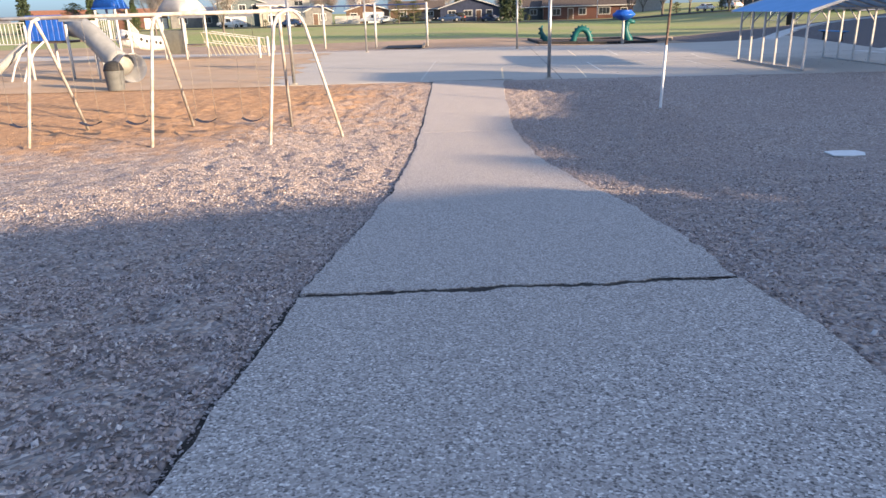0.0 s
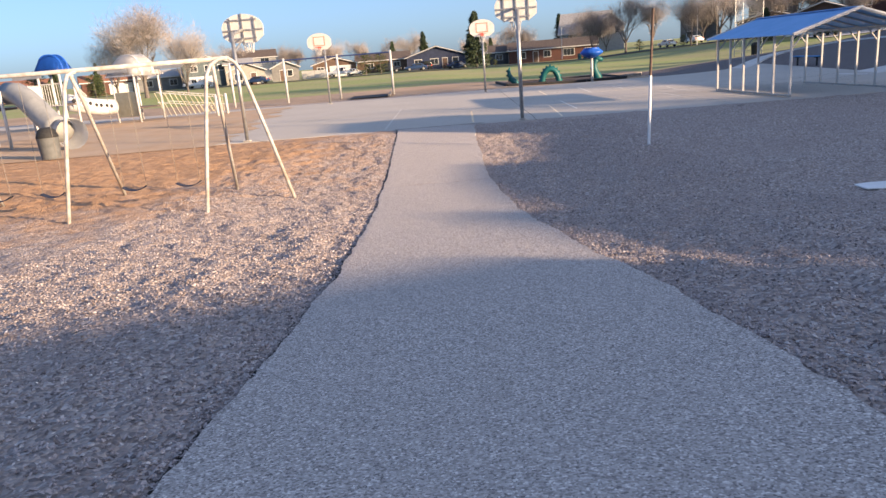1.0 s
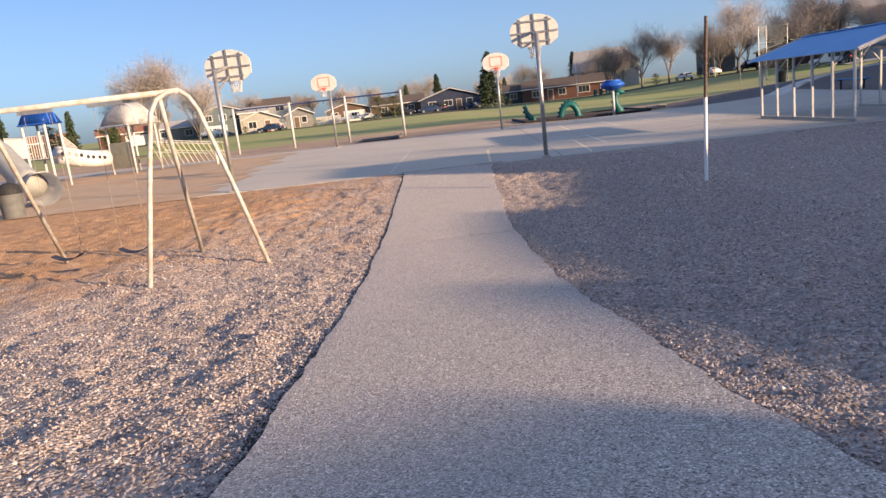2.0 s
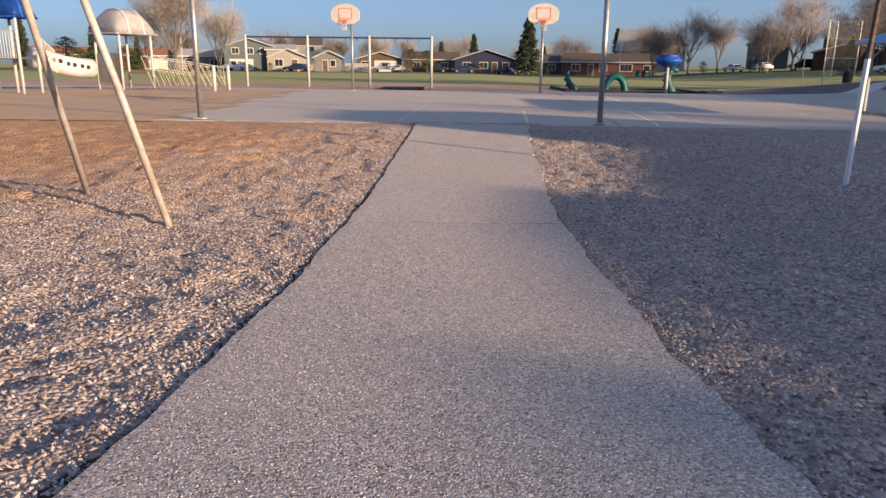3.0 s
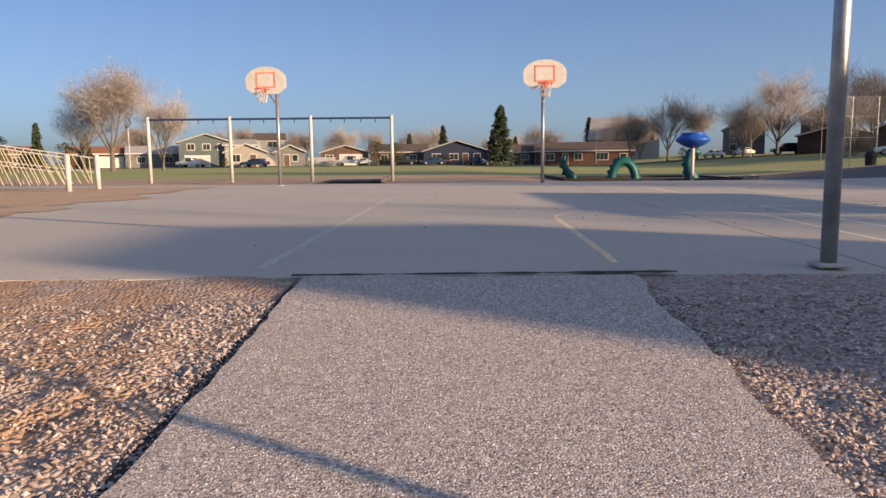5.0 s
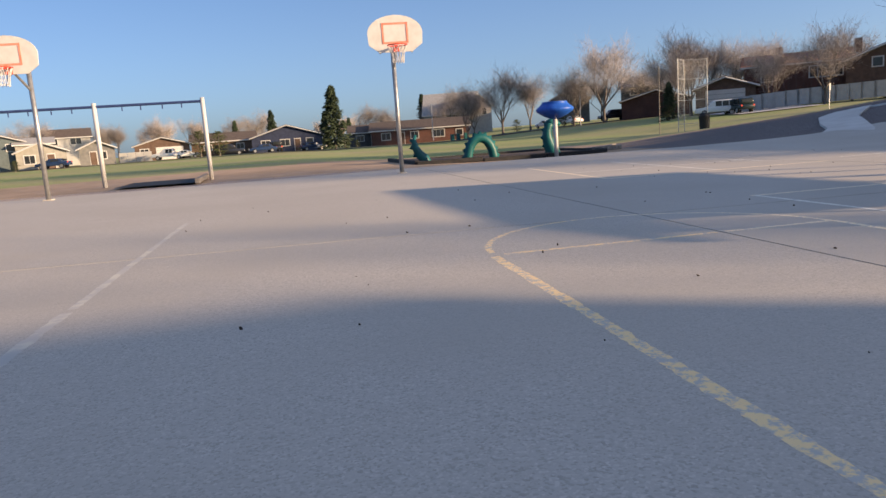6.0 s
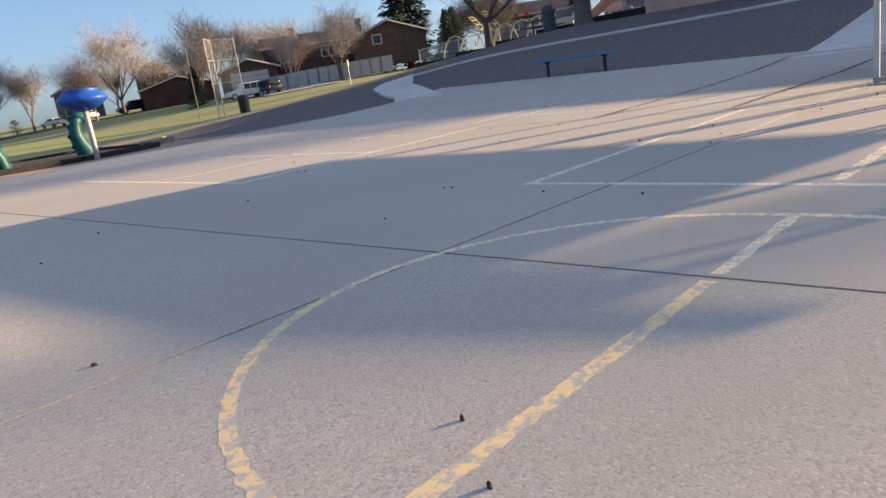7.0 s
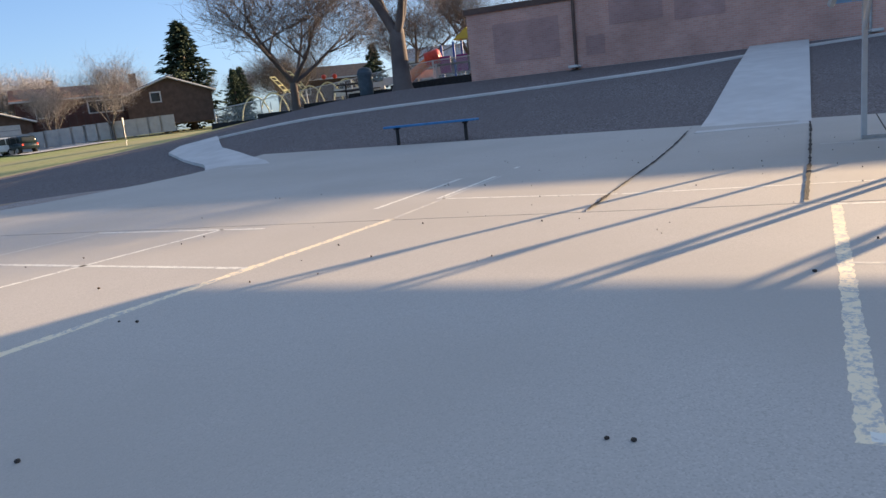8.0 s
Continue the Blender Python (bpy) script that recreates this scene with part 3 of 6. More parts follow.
wing(32.2, 46, 4.72, 39.05, 4.55)         # the wing that is seen
wing(32.3, 36.0, 1.7, 4.64, 8.2)          # unseen tower, added to shade the court
wing(36.1, 46.1, -30, 4.62, 6.85)          # unseen taller block, added
# unseen blocks added, tops stepped to shape the shade beside the path
wing(32.4, 36.05, -3.4, 1.66, 6.62)
wing(32.42, 36.05, -9.3, -3.44, 6.97)
wing(32.45, 36.05, -30, -9.34, 7.25)
wing(13.65, 30.15, -27.9, -11.9, 6.55, 14)  # unseen wing added behind the path's start to shade it
M_PATCHB = brick_wall("repainted_brickwork", (0.40, 0.22, 0.19), (0.46, 0.26, 0.225), (0.41, 0.30, 0.27))
for y0, y1, z0, z1 in ((35.4, 38.0, 2.5, 4.0), (31.6, 33.5, 3.4, 4.25), (29.5, 31.2, 3.25, 4.2), (27.1, 28.0, 3.8, 4.35), (33.7, 34.4, 2.4, 3.1)):
    part("paint_patch", block((32.196, (y0 + y1) / 2, (z0 + z1) / 2), (0.02, y1 - y0, z1 - z0)), M_PATCHB, school, "darker repainted patch of brick")
part("downpipe", bar([(32.13, 34.8, 1.9), (32.13, 34.8, 4.5)], 0.06, 8), M_TRIM, school, "dark metal downpipe")
part("splash_block", block((31.8, 34.8, 2.03), (0.8, 0.35, 0.1), 0, 0.02), M_WALK, school)
part("downpipe", bar([(32.13, 25.1, 1.9), (32.13, 25.1, 4.5)], 0.05, 8), M_GALV, school, "pale metal downpipe")
part("splash_block", block((31.8, 25.0, 2.03), (0.7, 0.35, 0.1), 0, 0.02), M_WALK, school)

# ---------------------------------------------------------------- shelter
XL, XR, XM = 0.0, 3.4, 1.7
SY = [1.03 * i for i in range(6)]
shelter = thing("picnic_shelter", "open steel picnic shelter with a blue metal roof", "shelter", at=pose(12.17, 22.62, 0.02, 0, 0, 0.8))
for x, sgn in ((XL, 1), (XR, -1)):
    for y in SY:
        z0 = 0.0
        p = part("post", block((x, y, (z0 + 1.86) / 2 + 0.0), (0.065, 0.065, 1.86 - z0), 0, 0.006), M_WPOST, shelter)
        part("brace", bar([(x, y, 1.45), (x + sgn * 0.40, y, 1.93)], 0.026, 6), M_WPOST, shelter)
    part("base_rail", block((x, (SY[0] + SY[-1]) / 2, 0.04), (0.07, SY[-1] - SY[0] + 0.065, 0.06)), M_GALV, shelter)
    part("eave_beam", block((x, (SY[0] + SY[-1]) / 2, 1.89), (0.064, SY[-1] - SY[0] + 0.3, 0.07)), M_WPOST, shelter)
for y in SY:
    for x, sgn in ((XL, 1), (XR, -1)):
        part("rafter", bar([(x, y, 1.93), (XM, y, 2.44)], 0.03, 6), M_WPOST, shelter)
RZ, EZ, OV = 2.50, 1.88, 0.28
for sgn, xe in ((-1, XL - OV), (1, XR + OV)):
    bm = bmesh.new()
    n = 34
    y0, y1 = SY[0] - 0.55, SY[-1] + 0.35
    rows = []
    for i in range(n * 3 + 1):
        y = y0 + (y1 - y0) * i / (n * 3)
        up = 0.018 if i % 3 == 0 else 0.0
        rows.append([bm.verts.new((xe, y, EZ + up)), bm.verts.new((XM, y, RZ + up)), bm.verts.new((xe, y, EZ - 0.02)), bm.verts.new((XM, y, RZ - 0.02))])
    for a, b in zip(rows, rows[1:]):
        bm.faces.new((a[0], b[0], b[1], a[1]))
        bm.faces.new((a[2], a[3], b[3], b[2]))
        bm.faces.new((a[0], a[2], b[2], b[0]))
    part("roof_sheet", bm, M_ROOFBLUE, shelter, "ribbed blue metal roofing")
    for y in (SY[0] - 0.56, SY[-1] + 0.36):
        part("gable_trim", bar([(xe, y, EZ - 0.01), (XM, y, RZ - 0.01)], 0.055, 6), M_WPOST, shelter, "white metal roof trim")
part("ridge_cap", block((XM, (SY[0] + SY[-1]) / 2 - 0.1, RZ + 0.02), (0.22, SY[-1] - SY[0] + 0.92, 0.03)), M_ROOFBLUE, shelter)

# ---------------------------------------------------------------- hoops
M_TARGET = mat("faded_red_line", (0.62, 0.20, 0.13), (0.70, 0.28, 0.20), 12, 0.6)


def fan_outline(k=1.0):
    pts = [(-0.42, -0.45), (0.42, -0.45), (0.68, -0.26), (0.70, 0.02)]
    pts += [(0.70 * math.cos(a), 0.02 + 0.44 * math.sin(a)) for a in np.linspace(0.16, math.pi - 0.16, 13)]
    return [(x * k, z * k) for x, z in pts + [(-0.70, 0.02), (-0.68, -0.26)]]


def hoop(at, dz=0.0, reach=1.05, label="basketball hoop with a white fan backboard on a grey steel pole"):
    """A ball hoop: its pole stands at the pose's place, and it faces the pose's -y."""
    h = thing("basketball_hoop", label, "basketball hoop", "hoops round the court")
    part("footing", block((0, 0, 0.012), (0.22, 0.22, 0.03), 0, 0.008), M_CONC, h, "small concrete footing")
    part("pole", bar([(0, 0, 0), (0, 0, 3.22)], 0.057, 14), M_GALV, h, "grey steel pole", True)
    y = -reach
    part("arm", bar([(0, 0, 3.15), (0, y + 0.10, 3.32)], 0.045, 8), M_GALV, h)
    part("arm_brace", bar([(0, 0, 2.65), (0, y + 0.10, 3.05)], 0.03, 8), M_GALV, h)
    bm = prism(fan_outline(0.94), 0.035)
    bmesh.ops.translate(bm, vec=(0, y, 3.36), verts=bm.verts[:])
    b = part("backboard", bm, M_BOARD, h, "white fan-shaped backboard")
    for pts in ([(-0.45, 0.25), (0.45, 0.25)], [(-0.62, -0.05), (0.62, -0.05)], [(-0.4, -0.3), (0.4, -0.3)], [(-0.38, -0.42), (-0.38, 0.30)], [(0, -0.42), (0, 0.42)], [(0.38, -0.42), (0.38, 0.30)]):
        part("back_rib", block(((pts[0][0] + pts[1][0]) / 2, y + 0.036, 3.36 + (pts[0][1] + pts[1][1]) / 2), (abs(pts[1][0] - pts[0][0]) + 0.045, 0.035, abs(pts[1][1] - pts[0][1]) + 0.045)), M_GALV, b)
    for c, s in (((0, 0.235), (0.62, 0.045)), ((0, -0.205), (0.62, 0.045)), ((-0.29, 0.015), (0.045, 0.485)), ((0.29, 0.015), (0.045, 0.485))):
        part("target_line", block((c[0], y - 0.022, 3.36 + c[1]), (s[0], 0.008, s[1])), M_TARGET, b, "faded red target line")
    bm = bmesh.new()
    tube(bm, [(0.225 * math.cos(a), y - 0.40 + 0.225 * math.sin(a), 3.05) for a in np.linspace(0, 2 * math.pi, 25)], 0.014, 6, False)
    box(bm, (0, y - 0.10, 3.05), (0.13, 0.16, 0.02))
    box(bm, (0, y - 0.03, 3.02), (0.16, 0.025, 0.16))
    part("rim", bm, M_RED, h, "red steel rim")
    bm = bmesh.new()
    for i in range(12):
        for w in (1, -1):
            a0, a1 = 2 * math.pi * i / 12, 2 * math.pi * (i + w) / 12
            tube(bm, [(0.22 * math.cos(a0), y - 0.4 + 0.22 * math.sin(a0), 3.04), (0.15 * math.cos((a0 + a1) / 2), y - 0.4 + 0.15 * math.sin((a0 + a1) / 2), 2.84), (0.13 * math.cos(a1), y - 0.4 + 0.13 * math.sin(a1), 2.64)], 0.007, 4, False)
    part("net", bm, M_NET, h, "frayed pale net")
    h.matrix_basis = at
    return h


near_r = hoop(pose(3.85, 22.72, 0.02, 0, 0, 180 + TURN))
copy_thing(near_r, pose(4.62, 40.60, 0.02, 0, 0, TURN))
copy_thing(near_r, pose(-4.05, 41.75, 0.02, 0, 0, TURN))
copy_thing(near_r, pose(-4.64, 22.92, 0.02, 0, 0, 180 + TURN))

# ---------------------------------------------------------------- swings beside the path
swing_set = thing("swing_set", "old white pipe swing set with chipped rusty paint", "swing set")


M_SEAT = mat("dark_blue_rubber", (0.018, 0.022, 0.04), (0.03, 0.036, 0.06), 8, 0.75, spec=0.15)


def chain_swing(x, y, top, g, seat_z):
    s = thing("swing", "blue sling seat hanging on thin chains", "swing", "swings of the pipe swing set")
    for dx in (-0.21, 0.21):
        part("chain", bar([(x + dx * 0.9, y, top), (x + dx, y + 0.02, seat_z + 0.075)], 0.0035, 4), M_CHAIN, s)
    bm = bmesh.new()
    pr = None
    for k in range(11):
        u = k / 10 * 2 - 1
        z = seat_z + 0.075 * u * u
        c = [bm.verts.new((x + u * 0.22, y + d, z + e)) for d, e in ((-0.075, 0), (0.075, 0), (0.075, 0.014), (-0.075, 0.014))]
        if pr:
            for q in range(4):
                bm.faces.new((pr[q], pr[(q + 1) % 4], c[(q + 1) % 4], c[q]))
        pr = c
    part("seat", bm, M_SEAT, s, "blue rubber sling seat")


BY = 14.0
SWX = [-3.05, -5.55, -8.06, -10.55]
for i, x in enumerate(SWX):
    g0, g1 = gz(x, 12.75) - 0.05, gz(x, 15.3) - 0.05
    if i == 0:
        pts = [(-3.16, 12.74, g0), (-3.12, 13.30, 1.05), (-3.08, 13.72, 2.03), (-3.02, 13.86, 2.22), (-2.90, 13.96, 2.31), (-2.72, 13.98, 2.32), (-2.60, 13.99, 2.22), (-2.5, 14.0, 2.03), (-2.22, 14.09, 0.95), (-1.88, 14.16, gz(-1.88, 14.16) - 0.05)]
        part("end_leg", bar(pts, 0.034, 10), M_WHITE, swing_set, smooth=True)
        part("leg", bar([(-3.0, 13.95, 2.28), (-3.05, 14.2, 1.77), (-3.23, 15.29, g1)], 0.034, 10), M_WHITE, swing_set, smooth=True)
    else:
        part("leg", bar([(x - 0.06, 12.95, g0), (x - 0.02, 13.75, 2.03), (x, 13.9, 2.24), (x + 0.12, 13.98, 2.30)], 0.034, 10), M_WHITE, swing_set, smooth=True)
        part("leg", bar([(x - 0.05, 15.55, g1), (x, 14.3, 1.83), (x, 14.0, 2.28)], 0.034, 10), M_WHITE, swing_set, smooth=True)
part("top_beam", bar([(-2.72, BY - 0.02, 2.32), (-10.95, BY, 2.30)], 0.038, 12), M_WHITE, swing_set, smooth=True)
for a, b in zip(SWX, SWX[1:]):
    for k in (0.30, 0.70):
        x = a + (b - a) * k
        part("hanger", block((x, BY, 2.25), (0.5, 0.03, 0.05)), M_GALV, swing_set)
        chain_swing(x, BY + 0.05, 2.23, 0, gz(x, BY) + 0.33)

# ---------------------------------------------------------------- tether pole, white marker
tether = thing("tether_pole", "leaning white tether-ball pole with a rusty top", "pole")
part("pole", bar([(5.72, 16.46, -0.30), (5.76, 16.46, 1.3)], 0.033, 10), M_BRIGHT, tether)
part("pole_top", bar([(5.76, 16.46, 1.3), (5.82, 16.46, 2.70)], 0.030, 10), mat("rusty_pole", (0.085, 0.055, 0.04), (0.16, 0.11, 0.085), 14, 0.8, 0.2, 50), tether, "bare rusty upper half")

# ---------------------------------------------------------------- far swing frame
frame_far = thing("tall_swing_frame", "tall swing frame of white posts and navy beams", "swing frame")
PX = [-11.02, -7.54, -4.08, -0.61]
for x in PX:
    part("post", bar([(x, 48.72, -0.1), (x, 48.72, 2.78)], 0.075, 12), M_WPOST, frame_far, "thick white post", True)
for a, b in zip(PX, PX[1:]):
    part("beam", bar([(a, 48.72, 2.66), (b, 48.72, 2.66)], 0.045, 8), M_NAVY, frame_far, "navy steel beam")
    for k in (0.25, 0.42, 0.62, 0.8):
        part("hanger", bar([(a + (b - a) * k, 48.72, 2.64), (a + (b - a) * k, 48.72, 2.48)], 0.02, 6), M_NAVY, frame_far)

# ---------------------------------------------------------------- more materials
M_TEAL = mat("teal_fibreglass", (0.004, 0.07, 0.075), (0.008, 0.105, 0.105), 4, 0.45, 0.1, 30)
M_CANOPY = mat("pale_moulded_canopy", (0.50, 0.50, 0.50), (0.58, 0.58, 0.58), 3, 0.5, 0.05, 40)
M_CREAM = mat("cream_panel", (0.36, 0.33, 0.23), (0.43, 0.40, 0.28), 4, 0.6, 0.05, 40)
M_GREYP = mat("grey_moulded_plastic", (0.24, 0.24, 0.23), (0.30, 0.30, 0.285), 3, 0.5, 0.05, 40)
M_DECK = mat("dark_deck", (0.07, 0.055, 0.05), (0.10, 0.08, 0.07), 6, 0.7)
M_BARK = mat("grey_brown_bark", (0.09, 0.078, 0.07), (0.16, 0.14, 0.125), 9, 0.95, 0.6, 35)
M_TWIG = mat("bare_twigs", (0.255, 0.222, 0.203), (0.345, 0.30, 0.275), 0.6, 0.95, per=0.25)
M_TWIGD = mat("dark_bare_twigs", (0.10, 0.082, 0.076), (0.17, 0.14, 0.128), 0.8, 0.95)
M_NEEDLE = mat("spruce_needles", (0.018, 0.032, 0.016), (0.05, 0.07, 0.035), 1.5, 0.9, per=0.2)
M_SHRUB = mat("evergreen_shrub", (0.035, 0.05, 0.015), (0.09, 0.10, 0.035), 2.0, 0.9, per=0.2)
M_SHINGLE = mat("roof_shingles", (0.075, 0.058, 0.05), (0.12, 0.095, 0.08), 3, 0.9, 0.3, 12)
M_SHINGLE2 = mat("grey_shingles", (0.27, 0.265, 0.26), (0.36, 0.35, 0.34), 3, 0.9, 0.3, 12)
M_SHINGLE3 = mat("red_brown_shingles", (0.20, 0.09, 0.055), (0.28, 0.13, 0.08), 3, 0.9, 0.3, 12)
M_SIDING = {
    "teal": mat("teal_grey_siding", (0.075, 0.095, 0.10), (0.10, 0.125, 0.13), 2, 0.8),
    "cream": mat("cream_siding", (0.25, 0.24, 0.21), (0.31, 0.295, 0.26), 2, 0.8),
    "white": mat("white_siding", (0.34, 0.335, 0.325), (0.40, 0.395, 0.38), 2, 0.8),
    "grey": mat("grey_siding", (0.13, 0.13, 0.13), (0.18, 0.175, 0.17), 2, 0.8),
    "brown": mat("brown_siding", (0.085, 0.055, 0.042), (0.12, 0.08, 0.06), 2, 0.85),
    "navy": mat("navy_siding", (0.022, 0.030, 0.060), (0.032, 0.042, 0.08), 2, 0.8),
    "brick": brick_wall("house_brick", (0.08, 0.031, 0.024), (0.105, 0.043, 0.032), (0.095, 0.065, 0.055)),
    "dark": mat("dark_siding", (0.06, 0.06, 0.065), (0.09, 0.09, 0.095), 2, 0.8),
}
M_WFRAME = mat("white_frame", (0.46, 0.455, 0.44), (0.54, 0.53, 0.515), 5, 0.5)
M_GLASS = mat("dark_window_glass", (0.015, 0.018, 0.02), (0.03, 0.034, 0.038), 1, 0.08, spec=0.6)
M_WOODG = mat("weathered_grey_wood", (0.16, 0.14, 0.12), (0.26, 0.235, 0.21), 6, 0.9, 0.4, 40)
M_RUBBER = mat("black_rubber_edging", (0.012, 0.012, 0.013), (0.028, 0.028, 0.03), 12, 0.75, 0.2, 30)
M_MULCH = mat("dark_mulch", (0.06, 0.045, 0.038), (0.12, 0.09, 0.075), 8, 0.95, 0.8, 40)
M_BIN = mat("blue_grey_bin", (0.05, 0.075, 0.09), (0.075, 0.10, 0.12), 6, 0.5)
M_BINP = mat("grey_plastic_bin", (0.09, 0.095, 0.095), (0.13, 0.135, 0.135), 6, 0.55, 0.1, 30)
M_CARW = mat("white_car_paint", (0.62, 0.62, 0.61), (0.68, 0.68, 0.67), 3, 0.25, spec=0.5)
M_CARD = mat("dark_car_paint", (0.012, 0.014, 0.02), (0.02, 0.022, 0.03), 3, 0.22, spec=0.5)
M_CARB = mat("dark_blue_car_paint", (0.015, 0.03, 0.075), (0.02, 0.04, 0.09), 3, 0.22, spec=0.5)
M_CARG = mat("green_car_paint", (0.008, 0.018, 0.018), (0.012, 0.024, 0.024), 3, 0.25, spec=0.5)
M_TYRE = mat("tyre_rubber", (0.012, 0.012, 0.012), (0.02, 0.02, 0.02), 9, 0.85)
M_PURPLE = mat("purple_plastic", (0.20, 0.02, 0.13), (0.26, 0.035, 0.17), 4, 0.45)
M_ORANGE = mat("orange_plastic", (0.60, 0.20, 0.06), (0.68, 0.26, 0.09), 4, 0.45)
M_YELLOWP = mat("yellow_plastic", (0.55, 0.42, 0.05), (0.62, 0.48, 0.08), 4, 0.45)
M_CREAMBAR = mat("cream_enamel", (0.60, 0.54, 0.30), (0.66, 0.60, 0.36), 6, 0.45)

# ---------------------------------------------------------------- serpent and its pit, funnel ball
pit = tagged(sheet("ground_pit", steps(7.2, 15.2, 0.8), steps(50.2, 56.2, 0.8), M_MULCH, 0.03), "dark mulch in the serpent's pit", "mulch", kind="structure")
edging = thing("pit_edging", "black rubber timbers laid round the serpent's pit", "edging")
for a, b in (((7.1, 50.1), (9.8, 50.0)), ((9.85, 50.0), (12.5, 49.9)), ((12.55, 49.9), (15.2, 49.9)), ((15.25, 49.95), (15.3, 53.0)), ((15.3, 53.05), (15.3, 56.2)), ((7.1, 50.1), (7.1, 56.2)), ((7.1, 56.2), (15.3, 56.2))):
    a, b = Vector((*a, 0)), Vector((*b, 0))
    c = (a + b) / 2
    part("timber", block((c.x, c.y, gz(c.x, c.y) + 0.03), ((b - a).length, 0.16, 0.18), math.degrees(math.atan2((b - a).y, (b - a).x)), 0.02), M_RUBBER, edging)
for x, y, rz in ((15.95, 51.2, 20), (16.7, 52.2, 55)):
    lo = thing("loose_timber", "weathered grey timber lying beside the pit", "timber", "loose timbers beside the pit")
    part("beam", block((x, y, gz(x, y) + 0.06), (1.7, 0.2, 0.2), rz, 0.02), M_WOODG, lo)


def serpent():
    s = thing("sea_serpent", "teal fibreglass sea serpent climbing sculpture with back fins", "play sculpture", at=pose(0, 0, gz(10.5, 52.6) + 0.03))

    def body(name, pts, radii, label=""):
        bm = bmesh.new()
        tube(bm, pts, radii, 14)
        for i in range(1, len(pts) - 1):
            p, d = Vector(pts[i]), (Vector(pts[i + 1]) - Vector(pts[i - 1])).normalized()
            out = Vector((-d.z, 0, d.x))
            if name != "arch":
                out = -out if out.x > 0 else out
            elif out.z < 0 and abs(out.z) > abs(out.x):
                out = -out
            q, w = p + out * radii[i] * 0.85, d * 0.11
            tip = q + out * 0.14
            a = [bm.verts.new(q - w + Vector((0, 0.04, 0))), bm.verts.new(q - w - Vector((0, 0.04, 0))), bm.verts.new(q + w - Vector((0, 0.04, 0))), bm.verts.new(q + w + Vector((0, 0.04, 0)))]
            t = bm.verts.new(tip)
            for k in range(4):
                bm.faces.new((a[k], a[(k + 1) % 4], t))
        return part(name, bm, M_TEAL, s, label, True)

    y = 52.6
    body("tail", [(8.15, y, -0.2), (8.0, y, 0.15), (7.75, y, 0.42), (7.62, y, 0.7), (7.6, y, 0.95), (7.68, y, 1.2)], [0.25, 0.23, 0.19, 0.15, 0.11, 0.04])
    arc = [(10.56 - 0.60 * math.cos(a), y, -0.10 + 0.98 * math.sin(a)) for a in np.linspace(-0.12, math.pi + 0.12, 13)]
    body("arch", arc, [0.205] * 13)
    x0 = 13.85
    body("neck", [(x0 + 0.15, y, -0.2), (x0 + 0.1, y, 0.1), (x0 - 0.05, y, 0.4), (x0 - 0.12, y, 0.7), (x0 - 0.10, y, 0.98), (x0 - 0.02, y, 1.18), (x0 + 0.12, y, 1.30)], [0.36, 0.32, 0.27, 0.23, 0.20, 0.19, 0.16])
    bm = bmesh.new()
    tube(bm, [(x0 - 0.12, y, 1.30), (x0 + 0.10, y, 1.34), (x0 + 0.36, y, 1.28), (x0 + 0.52, y, 1.22)], [0.12, 0.19, 0.15, 0.08], 12)
    part("head", bm, M_TEAL, s, "", True)
    return s


serpent()
funnel = thing("funnel_ball", "blue funnel ball bowl on a white pole", "funnel ball", at=pose(0, 0, gz(12.75, 49.35)))
FX, FY = 12.75, 49.35
part("pole", bar([(FX, FY, -0.1), (FX, FY, 1.60)], 0.085, 14), M_WPOST, funnel, "thick white pole", True)
bm = bmesh.new()
prof = [(0.10, 1.48), (0.25, 1.52), (0.48, 1.62), (0.72, 1.78), (0.76, 1.86), (0.73, 1.92), (0.60, 2.02), (0.50, 2.12), (0.52, 2.16), (0.46, 2.17), (0.44, 2.10), (0.3, 1.95), (0.0, 1.85)]
rings = []
for r, z in prof:
    rings.append([bm.verts.new((FX + max(r, 0.002) * math.cos(2 * math.pi * k / 28), FY + max(r, 0.002) * math.sin(2 * math.pi * k / 28), z)) for k in range(28)])
for r0, r1 in zip(rings, rings[1:]):
    for k in range(28):
        bm.faces.new((r0[k], r0[(k + 1) % 28], r1[(k + 1) % 28], r1[k]))
part("bowl", bm, M_BLUE, funnel, "blue moulded bowl with a flared rim", True)

# dark mat and its timber beside the tall swing frame
tagged(patch("ground_mat", quad((-3.3, 45.9), (-0.95, 45.5), (-0.95, 49.4), (-3.3, 49.4)), 4, 6, M_RUBBER, 0.02), "black rubber mat under the end swing", "mat", kind="structure")
tb = thing("edge_timber", "weathered timber edging beside the rubber mat", "timber")
part("beam", block((-0.82, 47.4, 0.07), (0.16, 4.2, 0.16), 0, 0.02), M_WOODG, tb)

# ---------------------------------------------------------------- bench, litter, loose bits on the court
BXC = 20.14
bench = thing("backless_bench", "backless bench with a blue plank seat and dark legs", "bench")
for y in (36.98, 35.22):
    z = gz(BXC, y)
    part("leg", block((BXC, y, z + 0.16), (0.07, 0.07, 0.42), 0, 0.008), M_BLACK, bench, "dark steel leg")
    part("crossbar", block((BXC, y, z + 0.365), (0.30, 0.05, 0.04)), M_BLACK, bench)
zb = gz(BXC, 36.1)
for dx in (-0.085, 0.085):
    part("plank", block((BXC + dx, 36.1, zb + 0.41), (0.155, 2.35, 0.05), 0, 0.01), M_BENCH, bench, "blue painted plank")

